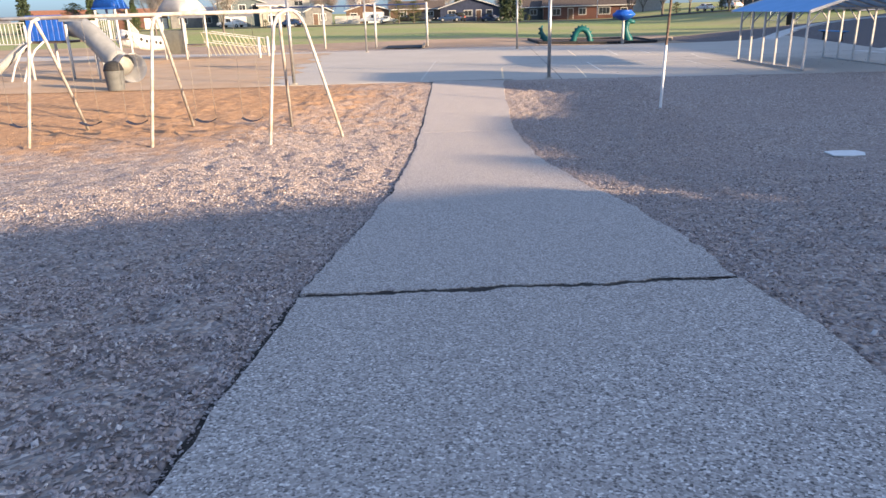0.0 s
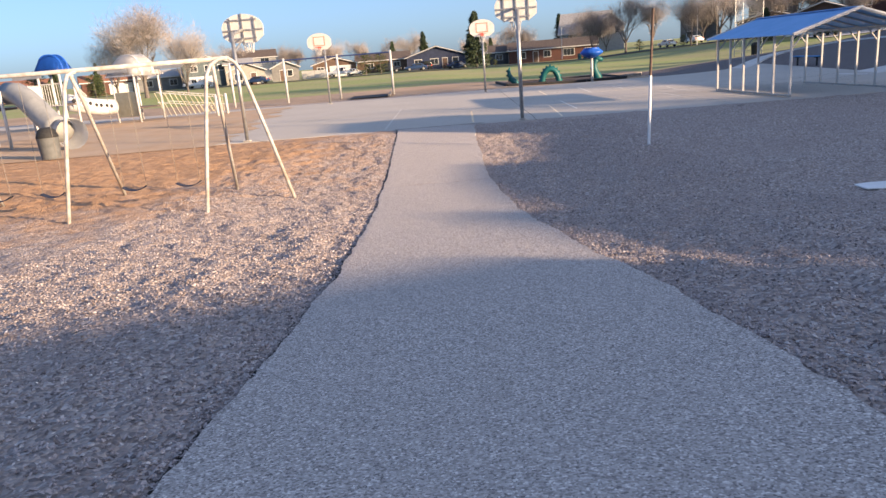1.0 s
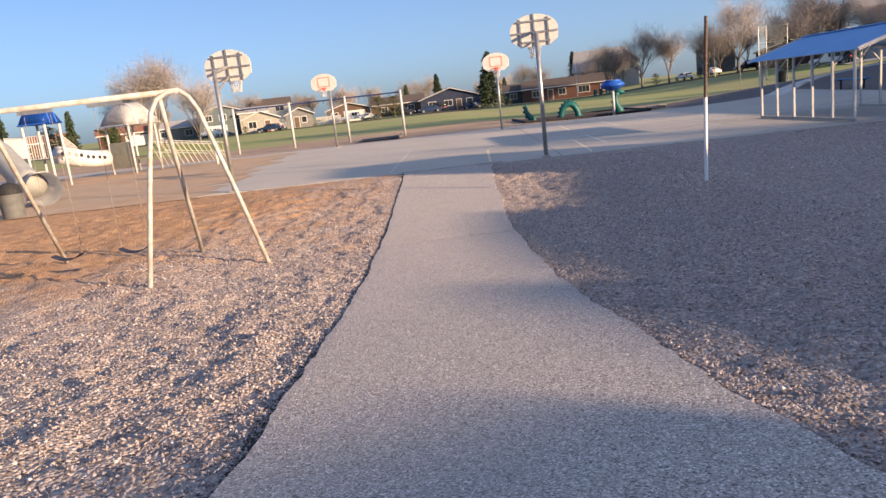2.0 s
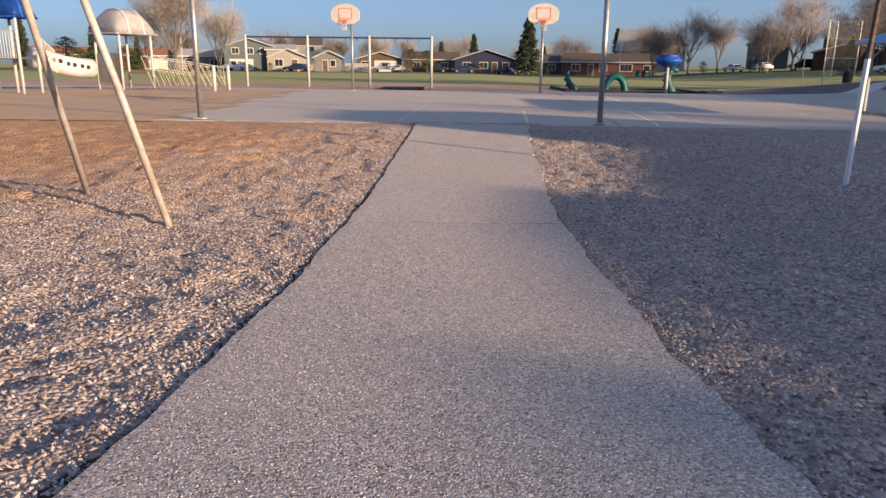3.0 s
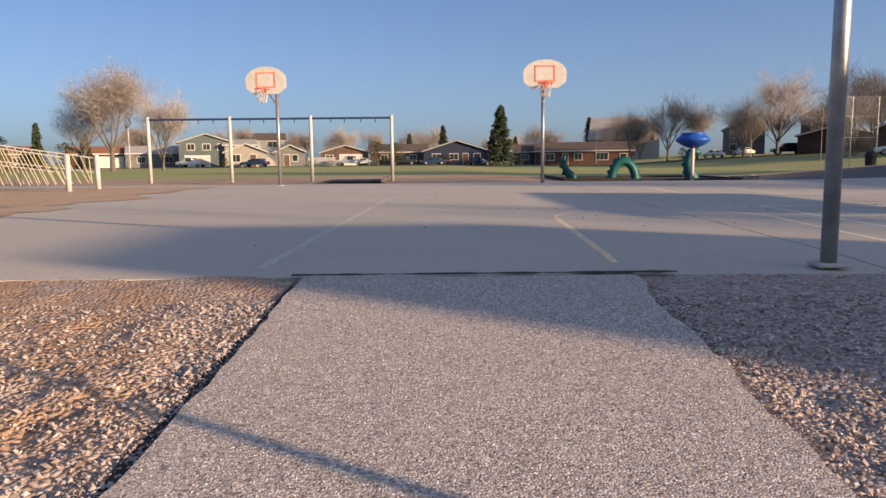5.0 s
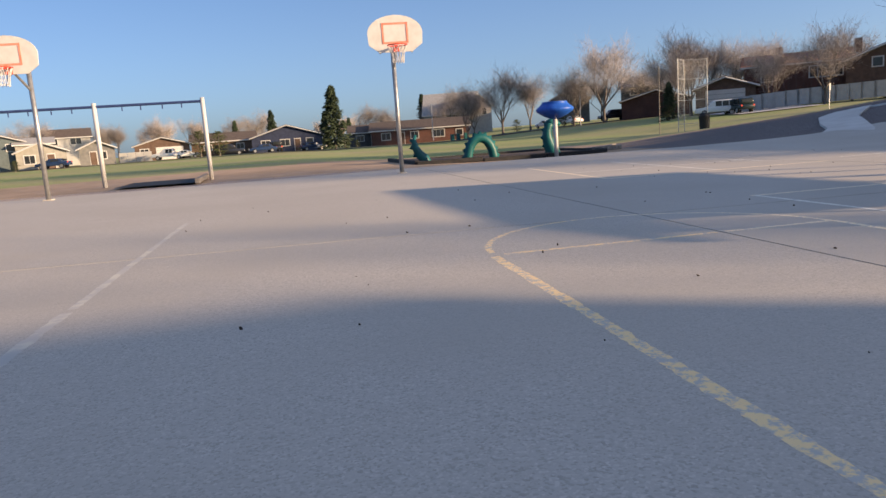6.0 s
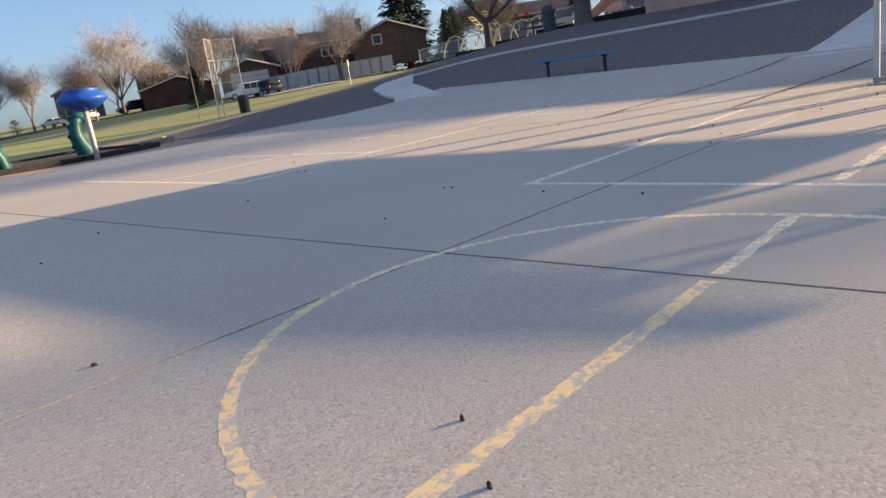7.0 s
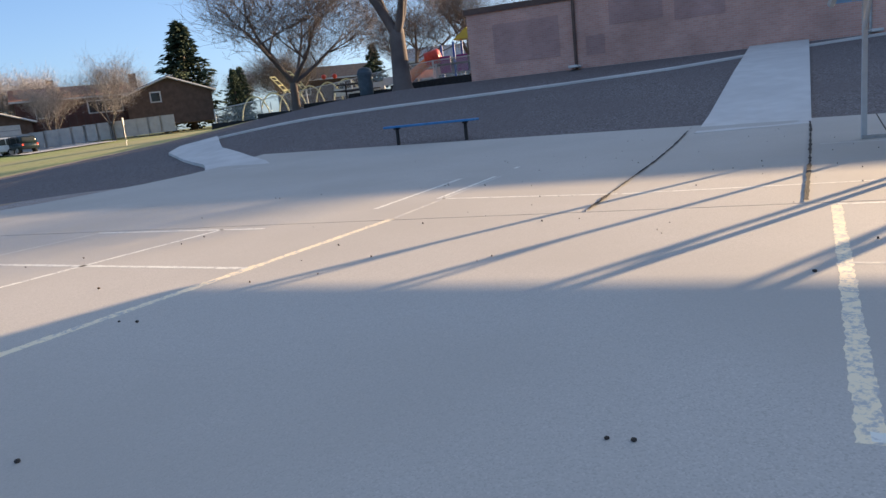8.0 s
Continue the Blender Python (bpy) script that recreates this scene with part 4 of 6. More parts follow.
rng = random.Random(7)
bm = bmesh.new()
for i in range(210):
    u, v = rng.uniform(-5, 12), rng.uniform(-5, 8)
    if rng.random() < 0.5:
        u, v = rng.uniform(3, 13), rng.uniform(-3, 5)
    x, y = J(u, v)
    if math.hypot(x - 6, y - 30) < 2.5:
        continue
    r = rng.choice((0.005, 0.007, 0.009, 0.011))
    bmesh.ops.create_icosphere(bm, subdivisions=1, radius=r, matrix=pose(x, y, gz(x, y) + 0.02 + r * 0.5, rng.uniform(0, 90), rng.uniform(0, 90), 0) @ Matrix.Diagonal((1.4, 0.9, 0.6, 1)))
tagged(link("debris", bm, M_EARTH_SHADE), "scattered bits of bark and grit on the court", "debris", kind="stuff")
for x, y, r in ((6.26, 29.92, 0.009), (6.26, 29.84, 0.010), (7.27, 32.78, 0.011), (7.27, 32.92, 0.008), (6.09, 28.9, 0.010), (6.01, 28.15, 0.011), (5.28, 29.66, 0.008), (8.28, 29.15, 0.013), (5.77, 31.85, 0.011)):
    bm = bmesh.new()
    bmesh.ops.create_icosphere(bm, subdivisions=2, radius=r)
    for w in bm.verts:
        w.co *= 1 + 0.35 * noise.noise(w.co * 40 + Vector((x, y, 0)))
        w.co.z *= 0.7
    st = link("stone", bm, M_EARTH_SHADE)
    st.location = (x, y, 0.02 + r * 0.5)
    tagged(st, "small dark stone lying on the court", "stone", "stones on the court")

# ---------------------------------------------------------------- bins
def barrel(x, y, r, h, material, label, name="trash_can", lid=True):
    t = thing(name, label, "trash can")
    z = gz(x, y)
    bm = bmesh.new()
    tube(bm, [(x, y, z), (x, y, z + h * 0.05), (x, y, z + h * 0.5), (x, y, z + h * 0.96), (x, y, z + h)], [r * 0.84, r * 0.88, r * 0.94, r, r * 1.05], 20)
    part("drum", bm, material, t, "", True)
    if lid:
        bm = bmesh.new()
        tube(bm, [(x, y, z + h), (x, y, z + h + 0.05), (x, y, z + h + 0.22), (x, y, z + h + 0.30)], [r * 1.03, r * 1.0, r * 0.8, r * 0.35], 20)
        part("lid", bm, M_BLACK if material is M_BINP else material, t, "domed lid", True)


barrel(-10.5, 22.7, 0.31, 0.66, M_BINP, "grey plastic trash can with a black domed lid")
barrel(34.3, 44.9, 0.36, 0.95, M_BIN, "dark blue steel trash can with a domed lid")
barrel(33.9, 70.2, 0.40, 1.05, M_BLACK, "black trash can beside the ball-field backstop")


# ---------------------------------------------------------------- play structure beyond the swings
play = thing("play_structure", "white-posted play structure with tube slide, domes and rails", "play structure")


def tower(cx, cy, half, rz, top, deck):
    m = pose(cx, cy, 0, 0, 0, rz)
    corners = [m @ Vector((sx * half, sy * half, 0)) for sx, sy in ((-1, -1), (1, -1), (1, 1), (-1, 1))]
    for c in corners:
        part("post", bar([(c.x, c.y, gz(c.x, c.y) - 0.1), (c.x, c.y, top)], 0.055, 12), M_WPOST, play, "white steel post", True)
    part("deck", block((cx, cy, deck), (half * 2 - 0.1, half * 2 - 0.1, 0.08), rz), M_DECK, play)
    return m, corners


def dome(m, half, z0, h, material, label):
    """Barrel-and-cap canopy: arched on all four sides."""
    bm = bmesh.new()
    n = 16
    g = [[bm.verts.new(m @ Vector((half * (2 * i / n - 1), half * (2 * j / n - 1), z0 + h * max(0.0, (1 - abs(2 * i / n - 1) ** 2.6) * (1 - abs(2 * j / n - 1) ** 2.6)) ** 0.5))) for i in range(n + 1)] for j in range(n + 1)]
    for j in range(n):
        for i in range(n):
            bm.faces.new((g[j][i], g[j][i + 1], g[j + 1][i + 1], g[j + 1][i]))
    bmesh.ops.solidify(bm, geom=bm.faces[:], thickness=0.04)
    c = part("canopy", bm, material, play, label, True)
    for j in (0, 5, 11, 16):
        rim = [m @ Vector((half * (2 * i / n - 1), half * (2 * j / n - 1), z0 + 0.03 + h * max(0.0, (1 - abs(2 * i / n - 1) ** 2.6) * (1 - abs(2 * j / n - 1) ** 2.6)) ** 0.5)) for i in range(n + 1)]
        part("canopy_rim", bar(rim, 0.035, 8), material, c)


m3, c3 = tower(-13.9, 39.9, 0.80, -28, 2.42, 0.75)
dome(m3, 1.0, 2.36, 1.08, M_CANOPY, "pale grey-white domed canopy")
bm = bmesh.new()
box(bm, (0.0, -0.80, 0.95), (1.42, 0.05, 1.25), 0, 0.01, m3)
part("panel", bm, M_CREAM, play, "cream moulded panel")
m2, c2 = tower(-15.4, 34.4, 0.50, TURN, 2.75, 1.3)
dome(m2, 0.60, 2.70, 0.80, M_BLUE, "bright blue domed canopy")
m1, c1 = tower(-14.9, 28.3, 0.85, TURN, 2.1, 1.45)


def pickets(a, b, z0, z1, n, z0b=None, z1b=None):
    a, b = Vector(a), Vector(b)
    z0b, z1b = z0 if z0b is None else z0b, z1 if z1b is None else z1b
    for za, zb in ((z0, z0b), (z1, z1b)):
        part("rail", bar([(a.x, a.y, za), (b.x, b.y, zb)], 0.022, 6), M_WPOST, play)
    for k in range(n + 1):
        f = k / n
        p = a + (b - a) * f
        part("picket", bar([(p.x, p.y, z0 + (z0b - z0) * f), (p.x, p.y, z1 + (z1b - z1) * f)], 0.014, 5), M_WPOST, play)


pickets(c2[0].xy, c2[1].xy, 1.3, 2.25, 9)
pickets(c1[2].xy, c2[0].xy, 1.4, 2.2, 26)
pickets(c2[2].xy, (-15.0, 36.3), 1.3, 2.2, 12, 0.75, 1.6)
pickets(c1[0].xy, (-18.6, 28.0), 1.4, 2.2, 16)
for k in range(7):
    bm = bmesh.new()
    box(bm, (-0.66 + 0.22 * k, -0.85, 1.98), (0.20, 0.05, 0.95), 0, 0.012, m1)
    part("panel_slat", bm, M_BLUE, play, "blue guard panel slat")
pts = [(-14.1, 27.9, 2.0), (-13.6, 27.55, 1.95), (-13.1, 27.1, 1.72), (-12.6, 26.65, 1.38), (-12.1, 26.2, 1.02), (-11.75, 25.9, 0.80), (-11.4, 25.62, 0.64)]
part("tube_slide", bar(pts, 0.40, 22), M_GREYP, play, "grey plastic tube slide", True)
bm = bmesh.new()
tube(bm, [(-11.42, 25.64, 0.65), (-11.15, 25.42, 0.57), (-10.9, 25.2, 0.54)], [0.42, 0.45, 0.53], 22, False)
bmesh.ops.solidify(bm, geom=bm.faces[:], thickness=0.03)
part("slide_mouth", bm, M_CANOPY, play, "flared pale grey slide mouth", True)
for x, y, t in ((-11.95, 26.08, 0.7), (-12.95, 26.95, 1.4)):
    part("slide_leg", bar([(x, y, -0.1), (x, y, t)], 0.04, 8), M_WPOST, play)
bm = bmesh.new()
pts = [(-15.9, 36.3, 1.35), (-15.65, 36.9, 1.2), (-15.4, 37.5, 1.05), (-15.15, 38.1, 0.96), (-14.85, 38.75, 0.92)]
tube(bm, pts, 0.40, 18)
tube_b = part("crawl_tube", bm, M_CANOPY, play, "white crawl tube with round portholes", True)
for p in pts[:4]:
    for dz in (0.0, 0.28):
        bm = bmesh.new()
        bmesh.ops.create_cone(bm, cap_ends=True, segments=12, radius1=0.09, radius2=0.09, depth=0.04, matrix=pose(p[0] + 0.40 * 0.86 + 0.45 * dz, p[1] - 0.40 * 0.46 + 0.9 * dz, p[2] + 0.06 - 0.15 * dz, 0, 85, -27))
        part("porthole", bm, M_BLACK, tube_b, "dark round porthole")
part("arch_climber", bar([(-16.5, 27.0, -0.1), (-16.2, 27.0, 0.6), (-15.9, 27.15, 1.2), (-15.6, 27.4, 1.5)], 0.04, 8), M_WPOST, play)
part("arch_climber", bar([(-15.9, 26.8, -0.1), (-15.6, 26.8, 0.6), (-15.3, 27.0, 1.2), (-15.1, 27.4, 1.5)], 0.04, 8), M_WPOST, play)
part("side_slide", bar([(-17.5, 27.0, 0.12), (-17.1, 27.1, 0.35), (-16.6, 27.4, 0.85), (-16.0, 27.8, 1.4)], 0.16, 12), M_GREYP, play, "grey plastic slide", True)
# slanting net bridge down to two white posts
for x, y in ((-9.55, 38.65), (-9.45, 40.3)):
    part("end_post", bar([(x, y, -0.1), (x, y, 1.05)], 0.075, 12), M_WPOST, play, "thick white post", True)
    part("post_cap", bar([(x, y, 1.05), (x, y, 1.10)], [0.08, 0.05], 12), M_WPOST, play)
for y0, y1 in ((38.6, 38.65), (40.1, 40.3)):
    part("net_rail", bar([(-12.5, y0, 1.45), (-9.5, y1, 1.0)], 0.022, 6), M_WPOST, play)
    part("net_rail", bar([(-12.5, y0, 0.95), (-9.5, y1, 0.55)], 0.022, 6), M_WPOST, play)
    for k in range(13):
        f = k / 12
        x = -12.6 + 3.0 * f
        part("net_bar", bar([(x, y0, 1.45 - 0.45 * f), (min(-9.55, x + 0.45), y0, 0.22)], 0.016, 5), M_CREAM, play)

# ---------------------------------------------------------------- fence, climbers, table and set beyond the yard
M_FENCE = mat("pale_galvanised_wire", (0.55, 0.55, 0.54), (0.66, 0.66, 0.65), 8, 0.45, metal=0.3)
fence = thing("chain_link_fence", "low grey chain-link fence with black timber edging", "fence")
FP = [(36.3, 55.2), (36.9, 52.6), (37.4, 50.0), (37.6, 47.4), (37.2, 44.8), (36.6, 42.4), (36.0, 40.0)]
for x, y in FP:
    part("post", bar([(x, y, gz(x, y) - 0.1), (x, y, gz(x, y) + 1.15)], 0.035, 8), M_FENCE, fence)
for (x0, y0), (x1, y1) in zip(FP, FP[1:]):
    z0, z1 = gz(x0, y0), gz(x1, y1)
    part("top_rail", bar([(x0, y0, z0 + 1.12), (x1, y1, z1 + 1.12)], 0.022, 6), M_FENCE, fence)
    bm = bmesh.new()
    n = 26
    for k in range(-8, n + 1):
        for w in (1, -1):
            f0, f1 = k / n, (k + 8) / n
            g0, g1 = (f0, f1) if w == 1 else (f1, f0)
            a, b = max(0.0, min(1.0, f0)), max(0.0, min(1.0, f1))
            if a >= b:
                continue
            za, zb = (a - f0) / (f1 - f0), (b - f0) / (f1 - f0)
            if w == -1:
                za, zb = 1 - za, 1 - zb
            tube(bm, [(x0 + (x1 - x0) * a, y0 + (y1 - y0) * a, z0 + (z1 - z0) * a + 0.05 + 1.05 * za), (x0 + (x1 - x0) * b, y0 + (y1 - y0) * b, z0 + (z1 - z0) * b + 0.05 + 1.05 * zb)], 0.006, 3, False)
    part("mesh_panel", bm, M_FENCE, fence, "grey wire mesh")
    xm, ym = (x0 + x1) / 2 - 0.35, (y0 + y1) / 2
    part("timber", block((xm, ym, (z0 + z1) / 2 + 0.10), (math.hypot(x1 - x0, y1 - y0) + 0.05, 0.18, 0.34), math.degrees(math.atan2(y1 - y0, x1 - x0)), 0.02), M_RUBBER, fence, "black timber edging")

climber = thing("arch_dome_climber", "cream-painted tubular arch climber", "climber")
CX, CY = 42.0, 54.6
for k in range(6):
    x, y = CX + 0.55 * (k - 3), CY - 2.0 - 0.95 * (k - 3)
    z = gz(x, y)
    part("arch", bar([(x + 0.85 * math.cos(a) * 0.52, y - 0.85 * math.cos(a) * 0.86, z + 1.6 * math.sin(a)) for a in np.linspace(0, math.pi, 13)], 0.04, 8), M_CREAMBAR, climber)
for k in range(2):
    x, y = CX - 0.8 - 1.1 * k, CY - 1.0 - 1.8 * k
    z = gz(x, y)
    for d in (-0.25, 0.25):
        part("ladder_side", bar([(x + d, y, z + 1.4), (x + d - 0.5, y + 0.6, z + 2.4)], 0.035, 6), M_CREAMBAR, climber)
    for q in (0.2, 0.5, 0.8, 1.0):
        part("rung", bar([(x - 0.25 - 0.5 * q, y + 0.6 * q, z + 1.4 + q), (x + 0.25 - 0.5 * q, y + 0.6 * q, z + 1.4 + q)], 0.03, 6), M_CREAMBAR, climber)
for d in (0, 0.45):
    bm = bmesh.new()
    bmesh.ops.create_uvsphere(bm, u_segments=12, v_segments=8, radius=0.14, matrix=pose(CX - 1.6 + d, CY - 4.0 - d, gz(CX, CY) + 2.05))
    part("knob", bm, M_RED, climber, "red plastic knob", True)

table = thing("picnic_table", "dark steel picnic table with attached seats", "picnic table")
TX, TY = 36.2, 46.4
tz = gz(TX, TY)
part("tabletop", block((TX, TY, tz + 0.75), (0.75, 1.85, 0.06), 0, 0.01), M_DECK, table)
for dx in (-0.65, 0.65):
    part("seat", block((TX + dx, TY, tz + 0.45), (0.27, 1.85, 0.05), 0, 0.01), M_DECK, table)
for dy in (-0.6, 0.6):
    part("leg", bar([(TX, TY + dy, tz), (TX, TY + dy, tz + 0.74)], 0.045, 8), M_DECK, table)
    part("seat_arm", bar([(TX - 0.65, TY + dy, tz + 0.42), (TX + 0.65, TY + dy, tz + 0.42)], 0.03, 8), M_DECK, table)
low_wall = thing("low_barrier", "low white barrier rail behind the picnic table", "barrier")
for k in range(6):
    x, y = 40.5 + 0.1 * k, 41.5 + 1.6 * k
    part("panel", block((x, y, gz(x, y) + 0.72), (0.06, 1.56, 0.42), 4), M_WFRAME, low_wall)
    part("post", bar([(x, y - 0.75, gz(x, y) - 0.1), (x, y - 0.75, gz(x, y) + 0.95)], 0.04, 6), M_WFRAME, low_wall)

kit = thing("playground_set", "bright playground set with an orange slide and purple panels", "playground set")
KX, KY = 40.0, 43.6
kz = gz(KX, KY)
for i, (dx, dy, mm, h) in enumerate(((0, 0, M_WPOST, 2.0), (0.2, -1.0, M_BLUE, 2.1), (0.5, -1.9, M_YELLOWP, 2.3), (1.3, 0.1, M_BLUE, 2.1), (1.5, -1.0, M_BLUE, 2.3), (0.3, -2.7, M_BLUE, 2.1), (0.9, -3.3, M_YELLOWP, 2.1))):
    part("post", bar([(KX + dx, KY + dy, kz - 0.1), (KX + dx, KY + dy, kz + h)], 0.06, 10), mm, kit)
part("deck", block((KX + 0.75, KY - 1.3, kz + 1.0), (1.5, 2.9, 0.1)), M_DECK, kit)
for dy in (-0.5, -1.45, -2.3):
    part("panel", block((KX + 0.1, KY + dy, kz + 1.0), (0.07, 0.62, 0.85), 0, 0.02), M_PURPLE, kit, "purple plastic panel")
part("slide", bar([(KX - 0.3, KY + 2.3, kz + 0.2), (KX - 0.1, KY + 1.6, kz + 0.5), (KX + 0.05, KY + 0.9, kz + 1.0), (KX + 0.1, KY + 0.3, kz + 1.35)], 0.26, 12), M_ORANGE, kit, "orange plastic slide", True)
part("slide_hood", bar([(KX + 0.05, KY + 0.5, kz + 1.35), (KX + 0.1, KY - 0.2, kz + 1.5)], 0.38, 12), M_RED, kit, "red plastic hood", True)
for dy in (-1.7, -2.9):
    bm = prism([(-0.75, 0), (0, 0.55), (0.75, 0)], 0.9, "x")
    bmesh.ops.translate(bm, vec=(KX + 0.8, KY + dy, kz + 2.2), verts=bm.verts[:])
    part("roof", bm, M_YELLOWP, kit, "yellow peaked roof")
part("tunnel", bar([(KX + 0.2, KY - 3.0, kz + 1.5), (KX + 0.6, KY - 4.2, kz + 1.1)], 0.35, 12), M_BLUE, kit, "blue tunnel", True)

# ---------------------------------------------------------------- backstop and lone posts by the ball field
stop = thing("ball_backstop", "tall grey chain-link baseball backstop", "backstop")
B0 = [(32.2, 71.0), (33.5, 72.2), (35.4, 72.0)]
for x, y in B0:
    part("post", bar([(x, y, gz(x, y) - 0.1), (x, y, 5.3)], 0.035, 8), M_GALV, stop)
for (x0, y0), (x1, y1) in zip(B0, B0[1:]):
    for z in (0.4, 2.2, 3.8, 5.25):
        part("rail", bar([(x0, y0, z), (x1, y1, z)], 0.025, 6), M_GALV, stop)
    bm = bmesh.new()
    for k in range(15):
        f = k / 14
        tube(bm, [(x0 + (x1 - x0) * f, y0 + (y1 - y0) * f, 0.4), (x0 + (x1 - x0) * f, y0 + (y1 - y0) * f, 5.25)], 0.004, 3, False)
    for k in range(36):
        z = 0.4 + 4.85 * k / 35
        tube(bm, [(x0, y0, z), (x1, y1, z)], 0.004, 3, False)
    part("mesh_panel", bm, M_GALV, stop, "grey wire mesh")
for x, y, h in ((30.0, 70.0, 5.0),):
    p = thing("field_post", "thin grey steel post at the ball field's edge", "post", "posts by the ball field")
    part("pole", bar([(x, y, gz(x, y) - 0.1), (x, y, gz(x, y) + h)], 0.03, 8), M_CHAIN, p)
sign = thing("street_sign", "small white sign on a thin post by the lawn", "sign", "signs along the lawn")
part("post", bar([(50.5, 76.0, gz(50, 76) - 0.1), (50.5, 76.0, gz(50, 76) + 2.1)], 0.03, 6), M_GALV, sign)
part("plate", block((50.5, 75.95, gz(50, 76) + 1.95), (0.5, 0.03, 0.6), 35), M_WFRAME, sign)
copy_thing(sign, pose(7.5, -9.5, 0.1))

# ---------------------------------------------------------------- trees


def bare_tree(name, seed, height, twigs, twig_r, bark, twig_mat, label, trunk_r=0.22, lean=0.0, spread=0.75, first=0.22):
    """A leafless broadleaf: tapered trunk and limbs in one mesh, a crown of fine twigs in another."""
    rg = random.Random(seed)
    t = thing(name, label, "tree", "bare trees")
    bm, tips = bmesh.new(), []

    def limb(p, d, length, r, depth):
        pts, rad = [p.copy()], [r]
        n = 4
        for k in range(n):
            d = (d + Vector((rg.uniform(-1, 1), rg.uniform(-1, 1), rg.uniform(-0.5, 0.9))) * 0.16).normalized()
            p = p + d * length / n
            pts.append(p.copy())
            rad.append(r * (1 - 0.55 * (k + 1) / n))
        tube(bm, pts, rad, 8 if depth < 2 else 5, False)
        if depth >= 2 or (depth == 1 and rg.random() < 0.4):
            tips.extend((pts[k], d, length) for k in (2, 3, 4))
        if depth >= 3:
            return
        for _ in range((5, 5, 4)[depth]):
            k = rg.choice((2, 3, 4)) if depth else rg.choice((1, 2, 2, 3, 4))
            a = rg.uniform(0, 2 * math.pi)
            side = Vector((math.cos(a), math.sin(a), 0))
            nd = (d * rg.uniform(0.5, 0.9) + side * spread * rg.uniform(0.8, 1.5) + Vector((0, 0, rg.uniform(-0.1, 0.4)))).normalized()
            limb(pts[k], nd, length * rg.uniform(0.55, 0.78), rad[k] * rg.uniform(0.5, 0.72), depth + 1)

    p0 = Vector((0, 0, -0.15))
    p1 = Vector((lean * height * first, 0, height * first))
    tube(bm, [p0, Vector((0, 0, 0.15)), p1 * 0.55, p1], [trunk_r * 1.5, trunk_r * 1.15, trunk_r, trunk_r * 0.9], 10, False)
    for k in range(5):
        a = 2 * math.pi * k / 5 + rg.uniform(-0.4, 0.4)
        limb(p1 * rg.uniform(0.85, 1.0), Vector((math.cos(a) * spread, math.sin(a) * spread, rg.uniform(0.5, 1.4))).normalized(), height * rg.uniform(0.30, 0.42), trunk_r * rg.uniform(0.45, 0.7), 1)
    part("trunk", bm, bark, t, "", True)
    vs, fs = [], []
    for _ in range(twigs):
        p, d, ln = rg.choice(tips)
        q = p + Vector((rg.gauss(0, 0.12), rg.gauss(0, 0.12), rg.gauss(0, 0.12))) * height * 0.34
        dd = (d * 0.35 + Vector((rg.gauss(0, 1), rg.gauss(0, 1), rg.gauss(0.55, 0.7))) * 0.5).normalized()
        L = height * rg.uniform(0.06, 0.17)
        e = q + dd * L
        mid = (q + e) / 2 + Vector((rg.gauss(0, 1), rg.gauss(0, 1), rg.gauss(0, 1))) * L * 0.08
        a = dd.orthogonal().normalized() * twig_r
        b = dd.cross(a).normalized() * twig_r
        i = len(vs)
        vs.extend([q + a, q - a * 0.5 + b * 0.87, q - a * 0.5 - b * 0.87, mid + a * 0.7, mid - a * 0.35 + b * 0.6, mid - a * 0.35 - b * 0.6, e])
        for k in range(3):
            j = (k + 1) % 3
            fs.append((i + k, i + j, i + 3 + j, i + 3 + k))
            fs.append((i + 3 + k, i + 3 + j, i + 6))
    me = bpy.data.meshes.new("crown")
    me.from_pydata([tuple(v) for v in vs], [], fs)
    me.materials.append(twig_mat)
    c = new("crown", me)
    c.parent = t
    return t


